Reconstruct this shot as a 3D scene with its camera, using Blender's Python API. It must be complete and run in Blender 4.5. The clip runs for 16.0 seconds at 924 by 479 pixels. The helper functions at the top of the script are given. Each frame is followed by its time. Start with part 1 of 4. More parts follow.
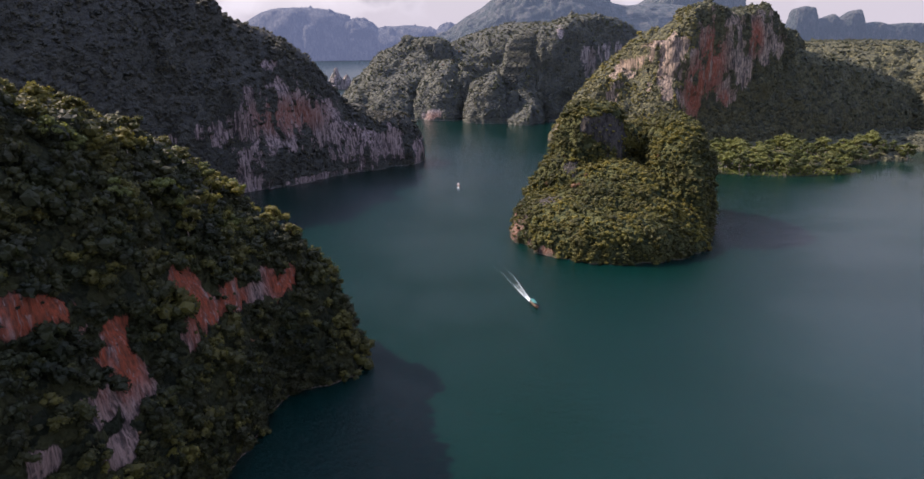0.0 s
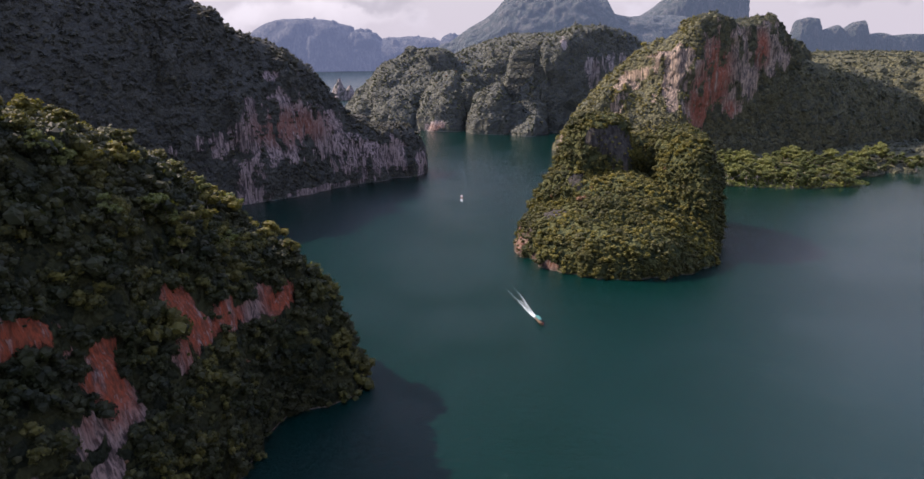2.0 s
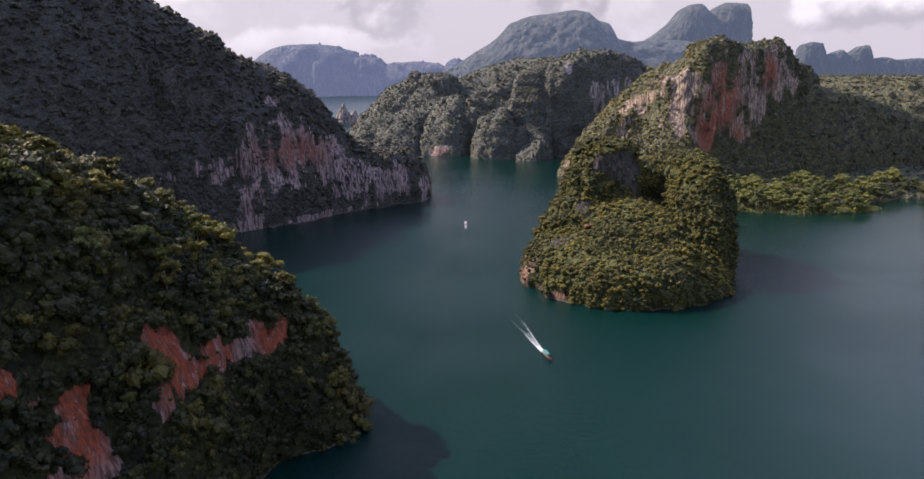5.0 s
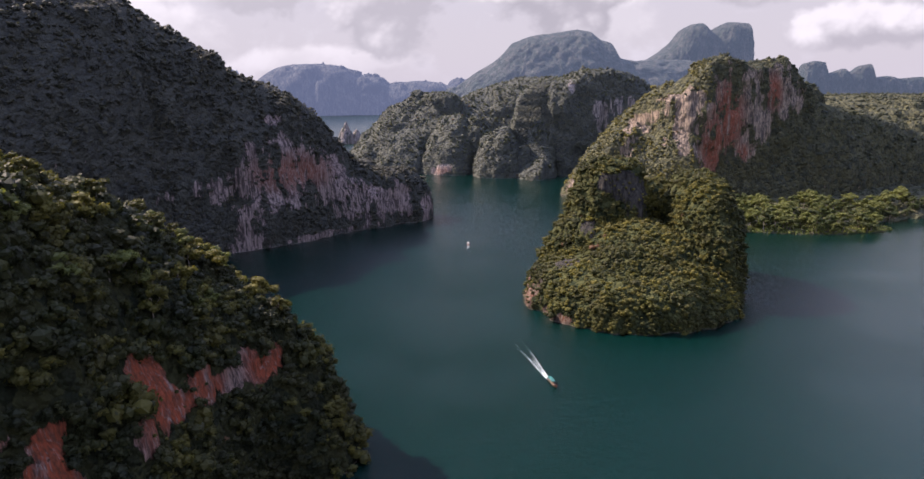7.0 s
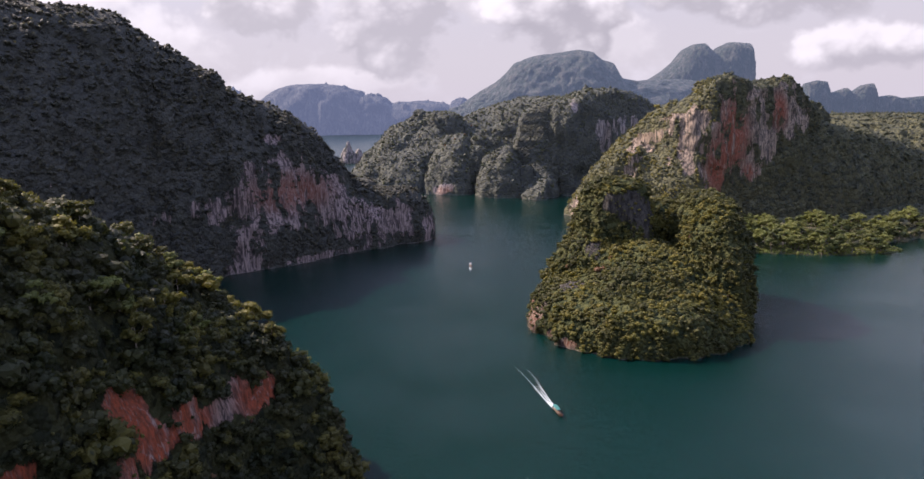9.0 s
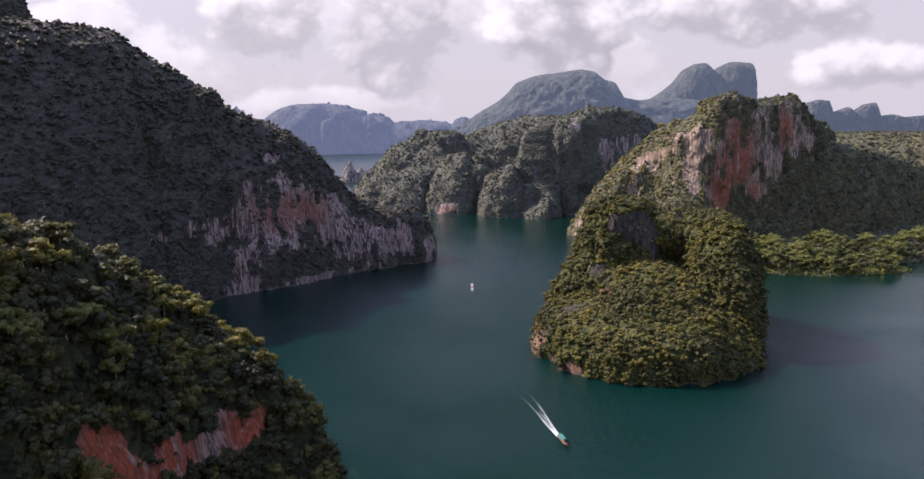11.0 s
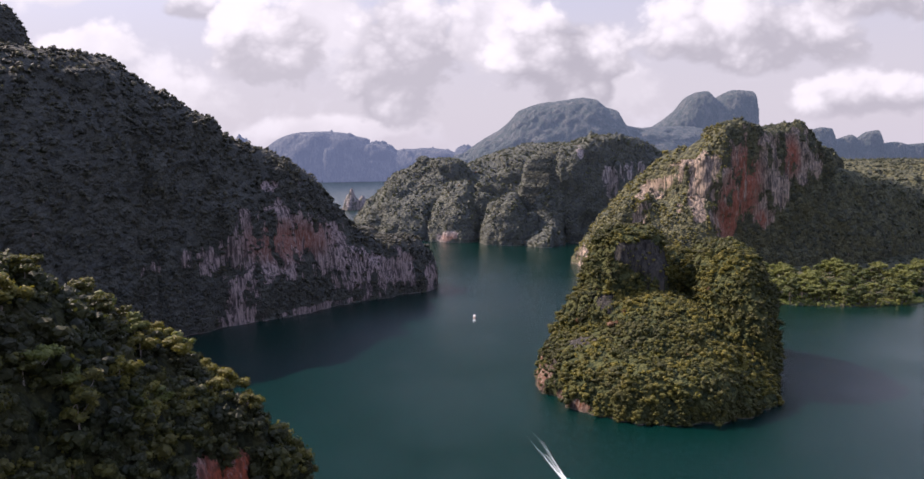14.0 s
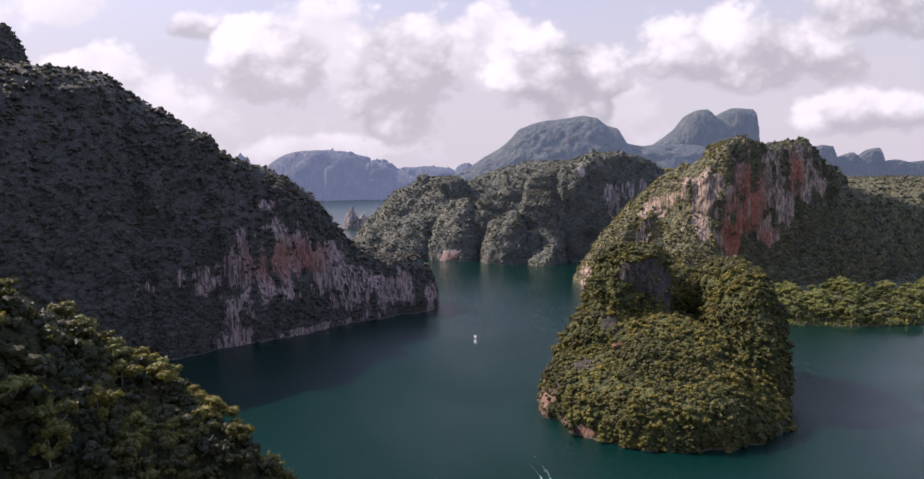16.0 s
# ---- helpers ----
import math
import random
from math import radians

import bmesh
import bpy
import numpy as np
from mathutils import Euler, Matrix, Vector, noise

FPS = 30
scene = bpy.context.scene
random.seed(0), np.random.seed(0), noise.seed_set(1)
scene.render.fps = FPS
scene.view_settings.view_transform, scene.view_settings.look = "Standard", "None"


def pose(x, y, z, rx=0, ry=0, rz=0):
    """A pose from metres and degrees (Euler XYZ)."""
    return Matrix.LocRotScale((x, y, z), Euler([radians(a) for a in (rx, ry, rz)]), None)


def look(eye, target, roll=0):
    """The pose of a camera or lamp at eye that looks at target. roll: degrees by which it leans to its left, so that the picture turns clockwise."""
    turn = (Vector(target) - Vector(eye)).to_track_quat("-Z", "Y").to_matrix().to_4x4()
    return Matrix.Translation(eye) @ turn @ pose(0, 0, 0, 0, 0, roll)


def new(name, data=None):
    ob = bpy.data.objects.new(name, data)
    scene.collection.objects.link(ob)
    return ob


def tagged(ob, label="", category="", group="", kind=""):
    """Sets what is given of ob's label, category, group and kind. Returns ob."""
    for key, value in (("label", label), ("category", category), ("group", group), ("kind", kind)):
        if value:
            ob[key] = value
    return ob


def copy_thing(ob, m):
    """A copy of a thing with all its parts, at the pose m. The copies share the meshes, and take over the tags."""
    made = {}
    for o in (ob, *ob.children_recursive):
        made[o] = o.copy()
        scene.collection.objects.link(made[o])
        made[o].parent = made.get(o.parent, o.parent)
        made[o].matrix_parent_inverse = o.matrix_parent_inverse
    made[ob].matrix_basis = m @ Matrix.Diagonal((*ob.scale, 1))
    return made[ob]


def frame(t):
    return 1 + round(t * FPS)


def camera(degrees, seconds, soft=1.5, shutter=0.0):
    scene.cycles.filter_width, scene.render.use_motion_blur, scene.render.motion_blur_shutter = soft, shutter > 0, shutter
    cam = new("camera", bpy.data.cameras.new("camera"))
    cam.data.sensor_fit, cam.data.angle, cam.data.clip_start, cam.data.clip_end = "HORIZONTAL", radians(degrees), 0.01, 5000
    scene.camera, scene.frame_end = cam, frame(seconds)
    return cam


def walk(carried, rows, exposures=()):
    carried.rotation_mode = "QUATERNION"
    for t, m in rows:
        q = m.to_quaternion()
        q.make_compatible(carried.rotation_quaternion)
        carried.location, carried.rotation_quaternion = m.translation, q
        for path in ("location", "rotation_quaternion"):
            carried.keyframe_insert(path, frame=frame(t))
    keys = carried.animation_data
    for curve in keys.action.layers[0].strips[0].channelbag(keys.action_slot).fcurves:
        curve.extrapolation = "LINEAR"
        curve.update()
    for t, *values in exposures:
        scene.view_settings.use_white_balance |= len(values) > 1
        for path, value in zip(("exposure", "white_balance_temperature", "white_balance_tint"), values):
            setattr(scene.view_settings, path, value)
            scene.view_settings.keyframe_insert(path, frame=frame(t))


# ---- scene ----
import itertools

EXPO = 0.89
SKY_STRENGTH = 0.52
cam = camera(66.14, 16.0)
# seconds, place, pitch from straight down, lean, heading
PATH = [
    (0, 0.08, 0.15, 139.87, 73.988, -0.632, -0.012),
    (1, 0.01, 4.63, 139.90, 74.339, -0.614, 0.116),
    (2, -0.02, 9.36, 139.87, 74.810, -0.618, 0.237),
    (3, -0.01, 14.30, 139.77, 75.376, -0.636, 0.353),
    (4, 0.02, 19.45, 139.62, 76.017, -0.663, 0.463),
    (6.5, 0.19, 32.95, 139.07, 77.820, -0.739, 0.720),
    (7.5, 0.29, 38.54, 138.80, 78.584, -0.764, 0.815),
    (9, 0.45, 47.03, 138.37, 79.739, -0.792, 0.949),
    (11.5, 0.72, 61.23, 137.65, 81.638, -0.817, 1.140),
    (12.5, 0.82, 66.84, 137.39, 82.379, -0.825, 1.202),
    (13.5, 0.91, 72.36, 137.15, 83.112, -0.839, 1.254),
    (14.5, 0.98, 77.78, 136.96, 83.840, -0.864, 1.293),
    (15.5, 1.03, 83.05, 136.81, 84.569, -0.905, 1.318),
    (16, 1.05, 85.63, 136.75, 84.938, -0.934, 1.324),
]
walk(cam, [(t, pose(x, y, z, rx, 0, rz) @ pose(0, 0, 0, 0, 0, lean)) for t, x, y, z, rx, lean, rz in PATH],
     exposures=[(0, EXPO, 5750, 24), (16, EXPO, 5750, 24)])

# ---- world and sun ----
SUN_WAY = Vector((1.0, -0.42, -1.0)).normalized()      # the way the sunlight travels
SUN_UP = math.asin(-SUN_WAY.z)
SUN_TURN = math.atan2(-SUN_WAY.x, -SUN_WAY.y)

sun = new("sun", bpy.data.lights.new("sun", "SUN"))
sun.data.energy, sun.data.angle, sun.data.color = 5.0, radians(0.6), (1.0, 0.82, 0.59)
sun.matrix_world = look((0, 0, 600), Vector((0, 0, 600)) + SUN_WAY)


class Nodes:
    """Short hand for building a node tree."""

    def __init__(self, tree):
        self.tree = tree
        tree.nodes.clear()

    def add(self, kind, **values):
        node = self.tree.nodes.new(kind)
        for key, value in values.items():
            if key in node.inputs:
                self.put(value, node.inputs[key])
        return node

    def put(self, value, socket):
        if isinstance(value, bpy.types.NodeSocket):
            self.tree.links.new(value, socket)
        else:
            socket.default_value = value

    def math(self, op, a, b=0.0, c=0.0, clamp=False):
        node = self.tree.nodes.new("ShaderNodeMath")
        node.operation, node.use_clamp = op, clamp
        for value, socket in zip((a, b, c), node.inputs):
            self.put(value, socket)
        return node.outputs[0]

    def vec(self, op, a, b=(0, 0, 0)):
        node = self.tree.nodes.new("ShaderNodeVectorMath")
        node.operation = op
        self.put(a, node.inputs[0])
        self.put(b, node.inputs[1])
        return node.outputs[0]

    def span(self, value, a, b, c=0.0, d=1.0):
        node = self.tree.nodes.new("ShaderNodeMapRange")
        node.interpolation_type = "SMOOTHSTEP"
        for v, socket in zip((value, a, b, c, d), node.inputs):
            self.put(v, socket)
        return node.outputs[0]

    def mix(self, factor, a, b, blend="MIX"):
        node = self.tree.nodes.new("ShaderNodeMix")
        node.data_type, node.blend_type = "RGBA", blend
        self.put(factor, node.inputs[0])
        self.put(a, node.inputs[6])
        self.put(b, node.inputs[7])
        return node.outputs[2]

    def noise(self, vector, scale, detail=4.0, rough=0.55, warp=0.0):
        node = self.tree.nodes.new("ShaderNodeTexNoise")
        self.put(vector, node.inputs["Vector"])
        for key, value in (("Scale", scale), ("Detail", detail), ("Roughness", rough), ("Distortion", warp)):
            node.inputs[key].default_value = value
        return node.outputs["Fac"]


def rgb(r, g, b):
    return (r, g, b, 1.0)


world = bpy.data.worlds.new("world")
scene.world = world
world.use_nodes = True
n = Nodes(world.node_tree)
sky = n.add("ShaderNodeTexSky")
sky.sky_type, sky.sun_disc = "NISHITA", False
sky.sun_elevation, sky.sun_rotation = SUN_UP, SUN_TURN
sky.air_density, sky.dust_density, sky.altitude = 1.0, 3.0, 50
ray_way = n.add("ShaderNodeTexCoord").outputs["Generated"]
split = n.add("ShaderNodeSeparateXYZ", Vector=ray_way)
height = n.math("MAXIMUM", split.outputs[2], 0.0)
# pale veiled air, with a row of cumulus: white billows towards the sun, grey flat bases
ahead = n.math("ADD", n.math("ABSOLUTE", split.outputs[1]), 0.02)
across = n.math("DIVIDE", split.outputs[0], ahead)
above = n.math("DIVIDE", height, ahead)
flat = n.add("ShaderNodeCombineXYZ", X=across, Y=n.math("MULTIPLY", above, 1.25)).outputs[0]
stir = n.vec("SUBTRACT", n.add("ShaderNodeTexNoise", Vector=flat, Scale=9.0, Detail=3.0).outputs["Color"], (0.5, 0.5, 0.5))
stirred = n.vec("ADD", flat, n.vec("MULTIPLY", stir, (0.035, 0.035, 0.0)))
cells = n.add("ShaderNodeTexVoronoi", Vector=stirred, Scale=13.0, Detail=3.5, Roughness=0.55)
cells.feature = "SMOOTH_F1"
cells.inputs["Smoothness"].default_value = 0.30
billow = n.math("SUBTRACT", 0.72, cells.outputs["Distance"])
wisp = n.math("SUBTRACT", n.noise(stirred, 7.0, 6.0, 0.6), 0.5)
bent = n.add("ShaderNodeSeparateXYZ", Vector=stirred)
bend_x, bend_y = bent.outputs[0], n.math("MULTIPLY", bent.outputs[1], 0.8)
LIT, GREY = rgb(1.14, 1.05, 0.94), rgb(0.55, 0.51, 0.485)


def cumulus(behind, x, base, wide, tall, grey=1.0, soft=0.22, thick=1.0):
    """Lays one cloud, with its base and its height as slopes above the horizon, over the sky behind it."""
    dx = n.math("DIVIDE", n.math("SUBTRACT", bend_x, x), wide)
    dy = n.math("DIVIDE", n.math("SUBTRACT", bend_y, base + tall * 0.30), tall * 0.70)
    low = n.math("MULTIPLY", n.math("MINIMUM", dy, 0.0), 1.3)
    far = n.math("SQRT", n.math("ADD", n.math("MULTIPLY", dx, dx), n.math("ADD", n.math("MULTIPLY", n.math("MAXIMUM", dy, 0.0), n.math("MAXIMUM", dy, 0.0)), n.math("MULTIPLY", low, low))))
    body = n.math("ADD", n.math("SUBTRACT", 1.12, far), n.math("ADD", n.math("MULTIPLY", billow, 0.50), n.math("MULTIPLY", wisp, 1.1)))
    sunny = n.math("ADD", n.math("SUBTRACT", dy, n.math("MULTIPLY", dx, 0.20)), n.math("ADD", n.math("MULTIPLY", billow, 1.2), n.math("MULTIPLY", wisp, 1.0)))
    tint = n.mix(n.span(sunny, -0.85, 0.40, grey, 0.0), LIT, GREY)
    return n.mix(n.math("MULTIPLY", n.span(body, 0.0, soft), thick), behind, tint)


clear = n.mix(0.25, n.vec("MULTIPLY", sky.outputs[0], (0.20, 0.19, 0.19)), rgb(0.76, 0.735, 0.78))
clear = n.mix(n.span(height, 0.30, 0.70), clear, rgb(0.64, 0.78, 1.14))
air = n.mix(n.span(height, 0.05, 0.50, 0.95, 0.0), clear, rgb(0.755, 0.69, 0.638))
# scattered cloud over the rest of the sky
mass = n.noise(n.vec("MULTIPLY", ray_way, (3.0, 3.0, 6.0)), 0.9, 5.0, 0.55)
rest = n.math("MULTIPLY", n.span(mass, 0.50, 0.62), n.math("MAXIMUM", n.span(n.math("ABSOLUTE", across), 0.7, 1.0), n.span(above, 0.36, 0.5)))
air = n.mix(n.math("MULTIPLY", rest, 0.5), air, n.mix(n.span(mass, 0.58, 0.75), LIT, GREY))
air = n.mix(n.math("MULTIPLY", n.span(n.math("ADD", wisp, n.math("MULTIPLY", billow, 0.4)), -0.10, 0.20), 0.45), air, rgb(0.98, 0.92, 0.865))
for x, base, wide, tall, grey, soft, thick in (
        (-0.195, 0.034, 0.15, 0.034, 0.3, 0.5, 0.6), (-0.444, 0.060, 0.15, 0.09, 0.35, 0.5, 0.7), (0.529, 0.052, 0.14, 0.062, 1.0, 0.35, 0.8),
        (0.185, 0.075, 0.10, 0.07, 0.5, 0.4, 0.8), (-0.707, 0.20, 0.09, 0.09, 0.4, 0.4, 0.8), (-0.536, 0.135, 0.09, 0.07, 0.25, 0.35, 0.9),
        (-0.555, 0.225, 0.07, 0.06, 0.3, 0.4, 0.7), (-0.389, 0.195, 0.045, 0.042, 0.9, 0.4, 0.85), (-0.20, 0.14, 0.12, 0.14, 0.3, 0.4, 0.9),
        (-0.277, 0.115, 0.10, 0.125, 0.85, 0.25, 0.95), (-0.098, 0.084, 0.105, 0.18, 0.9, 0.25, 0.95), (0.03, 0.13, 0.10, 0.12, 0.6, 0.35, 0.9),
        (0.126, 0.088, 0.115, 0.14, 1.0, 0.30, 0.95), (0.366, 0.125, 0.19, 0.105, 0.95, 0.30, 0.95), (0.544, 0.19, 0.14, 0.085, 1.0, 0.4, 0.9)):
    air = cumulus(air, x, base, wide, tall, grey, soft, thick)
air = n.mix(n.span(height, 0.0, 0.07, 0.55, 0.0), air, rgb(0.74, 0.665, 0.635))
shine = n.add("ShaderNodeBackground", Color=air, Strength=SKY_STRENGTH)
out = n.add("ShaderNodeOutputWorld", Surface=shine.outputs[0])

# ---- materials ----


def material(name):
    m = bpy.data.materials.new(name)
    m.use_nodes = True
    return m, Nodes(m.node_tree)


def finish(n, colour, rough=0.8, normal=None, metal=0.0, **more):
    bsdf = n.add("ShaderNodeBsdfPrincipled", **{"Base Color": colour, "Roughness": rough, "Metallic": metal, **more})
    if normal is not None:
        n.put(normal, bsdf.inputs["Normal"])
    n.add("ShaderNodeOutputMaterial", Surface=bsdf.outputs[0])
    return bsdf


def bump(n, value, strength, distance):
    return n.add("ShaderNodeBump", Height=value, Strength=strength, Distance=distance).outputs[0]


def attribute(n, name):
    node = n.add("ShaderNodeAttribute")
    node.attribute_name = name
    return node.outputs["Fac"]


def stretch(n, vector, x, y, z):
    return n.vec("MULTIPLY", vector, (x, y, z))


def make_hill_material(name, rock_a, rock_b, red, low=rgb(0.026, 0.034, 0.014), high=rgb(0.070, 0.074, 0.026)):
    """Karst: streaked limestone where 'rock' is high, ochre stains where 'stain' is high, else undergrowth."""
    m, n = material(name)
    spot = n.add("ShaderNodeNewGeometry").outputs["Position"]
    streak = n.noise(stretch(n, spot, 1.0, 1.0, 0.08), 0.48, 6.0, 0.66, 0.4)
    fine = n.noise(stretch(n, spot, 1.0, 1.0, 0.16), 1.1, 5.0, 0.65)
    broad = n.noise(spot, 0.035, 4.0, 0.6)
    stone = n.mix(n.span(streak, 0.40, 0.60), rock_b, rock_a)
    stone = n.mix(n.math("MULTIPLY", n.span(fine, 0.50, 0.68), 0.75), stone, rgb(0.05, 0.05, 0.05))
    vein = n.noise(stretch(n, spot, 1.0, 1.0, 0.12), 0.8, 4.0, 0.6, 0.8)
    stone = n.mix(n.math("MULTIPLY", n.span(vein, 0.56, 0.66), 0.6), stone, n.vec("MULTIPLY", rock_a[:3], (1.3, 1.33, 1.36)))
    stain = n.math("MULTIPLY", attribute(n, "stain"), n.math("SUBTRACT", n.span(n.noise(stretch(n, spot, 1, 1, 0.2), 0.16, 5.0, 0.6), 0.30, 0.50), n.math("MULTIPLY", n.span(vein, 0.55, 0.66), 0.55)), clamp=True)
    stone = n.mix(stain, stone, n.mix(n.span(fine, 0.35, 0.65), red, rgb(0.16, 0.055, 0.03)))
    # low canopy between the standing crowns: rounded tops of two sizes, each with its own tone
    cell = n.add("ShaderNodeTexVoronoi", Vector=n.vec("ADD", spot, n.vec("MULTIPLY", n.add("ShaderNodeTexNoise", Vector=spot, Scale=0.5).outputs["Color"], (2.0, 2.0, 2.0))), Scale=0.24)
    small = n.add("ShaderNodeTexVoronoi", Vector=spot, Scale=0.62)
    tone = n.math("ADD", n.math("MULTIPLY", n.add("ShaderNodeSeparateColor", Color=cell.outputs["Color"]).outputs[0], 0.6), n.math("MULTIPLY", broad, 0.5))
    green = n.mix(n.span(tone, 0.25, 0.75), low, high)
    canopy = n.math("SUBTRACT", 1.2, n.math("ADD", cell.outputs["Distance"], n.math("MULTIPLY", small.outputs["Distance"], 0.45)))
    ragged = n.math("ADD", attribute(n, "rock"), n.math("MULTIPLY", n.math("SUBTRACT", n.noise(stretch(n, spot, 1, 1, 0.35), 0.36, 7.0, 0.74), 0.5), 1.7))
    level = n.math("ADD", n.add("ShaderNodeSeparateXYZ", Vector=spot).outputs[2], n.math("MULTIPLY", n.math("SUBTRACT", streak, 0.5), 3.0))
    steep_foot = n.span(n.add("ShaderNodeSeparateXYZ", Vector=n.add("ShaderNodeNewGeometry").outputs["True Normal"]).outputs[2], 0.15, 0.45, 1.0, 0.0)
    scoured = n.math("MULTIPLY", n.span(level, 0.0, 0.7, 1.0, 0.0), steep_foot)     # rock scoured bare by the changing lake level
    stone = n.mix(n.math("MULTIPLY", scoured, 0.25), stone, rgb(0.42, 0.37, 0.31))
    bare = n.math("MAXIMUM", n.span(ragged, 0.42, 0.56), scoured)
    colour = n.mix(bare, green, stone)
    relief = n.math("MULTIPLY", n.math("ADD", streak, n.math("MULTIPLY", fine, 0.7)), 2.0)
    height = n.add("ShaderNodeMix", A=n.math("MULTIPLY", canopy, 3.2), B=relief)
    n.put(bare, height.inputs[0])
    finish(n, colour, 0.9, bump(n, height.outputs[0], 1.0, 1.0), **{"Specular IOR Level": 0.15})
    return m


def make_leaf_material(name, dark, mid, light):
    m, n = material(name)
    spot = n.add("ShaderNodeNewGeometry")
    patch = n.noise(spot.outputs["Position"], 0.05, 3.0, 0.6)
    tone = attribute(n, "tone")
    leaf = n.math("ADD", n.math("MULTIPLY", tone, 0.75), n.math("MULTIPLY", spot.outputs["Random Per Island"], 0.25))
    ramp = n.add("ShaderNodeValToRGB", Fac=leaf)
    ramp.color_ramp.elements[0].color, ramp.color_ramp.elements[1].color = dark, light
    ramp.color_ramp.elements[0].position, ramp.color_ramp.elements[1].position = 0.05, 0.95
    ramp.color_ramp.elements.new(0.5).color = mid
    colour = n.mix(n.math("MULTIPLY", n.span(patch, 0.35, 0.7), 0.5), ramp.outputs[0], n.mix(0.5, ramp.outputs[0], rgb(0.09, 0.075, 0.03)))
    colour = n.mix(n.span(attribute(n, "tone"), 0.985, 0.99), colour, rgb(0.15, 0.085, 0.045))
    speck = n.noise(spot.outputs["Position"], 1.6, 3.0, 0.7)
    relief = bump(n, speck, 0.4, 0.4)
    face = n.add("ShaderNodeBsdfPrincipled", **{"Base Color": colour, "Roughness": 0.62, "Specular IOR Level": 0.30, "Normal": relief})
    through_leaf = n.add("ShaderNodeBsdfTranslucent", Color=n.vec("MULTIPLY", colour, (1.7, 1.75, 1.0)), Normal=relief)
    both = n.add("ShaderNodeMixShader", Fac=0.30)
    n.put(face.outputs[0], both.inputs[1])
    n.put(through_leaf.outputs[0], both.inputs[2])
    n.add("ShaderNodeOutputMaterial", Surface=both.outputs[0])
    return m


LIMESTONE = make_hill_material("limestone", rgb(0.34, 0.235, 0.20), rgb(0.070, 0.050, 0.045), rgb(0.37, 0.090, 0.042), rgb(0.012, 0.015, 0.007), rgb(0.034, 0.035, 0.013))
# ochre stone; undergrowth lightened, with flank sunlight and haze in its colour
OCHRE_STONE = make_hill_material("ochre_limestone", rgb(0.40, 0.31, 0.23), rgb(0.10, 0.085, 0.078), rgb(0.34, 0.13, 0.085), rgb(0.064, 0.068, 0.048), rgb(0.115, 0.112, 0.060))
# brown streaked stone; haze is blended into the greyed undergrowth colours
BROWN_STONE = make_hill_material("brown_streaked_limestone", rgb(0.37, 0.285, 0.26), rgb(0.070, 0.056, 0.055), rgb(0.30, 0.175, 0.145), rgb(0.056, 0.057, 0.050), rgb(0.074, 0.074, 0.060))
# distant stone and undergrowth, both paled to stand for haze
HAZED_STONE = make_hill_material("hazed_limestone", rgb(0.42, 0.36, 0.33), rgb(0.12, 0.108, 0.11), rgb(0.45, 0.28, 0.20), rgb(0.080, 0.086, 0.080), rgb(0.110, 0.114, 0.090))
DARK_STONE = make_hill_material("dark_limestone", rgb(0.085, 0.076, 0.062), rgb(0.030, 0.028, 0.025), rgb(0.30, 0.235, 0.18))
LEAVES = make_leaf_material("leaves", rgb(0.012, 0.017, 0.007), rgb(0.036, 0.041, 0.012), rgb(0.160, 0.140, 0.024))
LEAVES_ISLET = make_leaf_material("olive_leaves", rgb(0.028, 0.033, 0.010), rgb(0.076, 0.077, 0.017), rgb(0.195, 0.165, 0.028))
LEAVES_LIGHT = make_leaf_material("young_leaves", rgb(0.036, 0.050, 0.018), rgb(0.072, 0.088, 0.026), rgb(0.14, 0.15, 0.036))
LEAVES_SHORE = make_leaf_material("fresh_shore_leaves", rgb(0.070, 0.095, 0.022), rgb(0.110, 0.135, 0.030), rgb(0.17, 0.18, 0.040))
# west hill leaves greyed and lightened: the haze is in their base colour
LEAVES_WEST = make_leaf_material("west_hazed_leaves", rgb(0.052, 0.054, 0.047), rgb(0.066, 0.067, 0.054), rgb(0.086, 0.085, 0.061))
# flank leaves, yellow-green, with the sun's brightness mixed into the colour
LEAVES_SUNLIT = make_leaf_material("sunlit_yellow_green_leaves", rgb(0.060, 0.064, 0.030), rgb(0.130, 0.125, 0.042), rgb(0.22, 0.19, 0.050))
# farther leaves, paled towards grey so that the colour carries haze
LEAVES_HAZED = make_leaf_material("hazed_grey_green_leaves", rgb(0.060, 0.070, 0.058), rgb(0.088, 0.099, 0.066), rgb(0.12, 0.12, 0.066))


def make_bark():
    m, n = material("bark")
    spot = n.add("ShaderNodeNewGeometry").outputs["Position"]
    grain = n.noise(stretch(n, spot, 3, 3, 0.7), 1.5, 5.0, 0.6)
    finish(n, n.mix(grain, rgb(0.16, 0.12, 0.09), rgb(0.40, 0.35, 0.29)), 0.85, bump(n, grain, 0.5, 0.1))
    return m


BARK = make_bark()


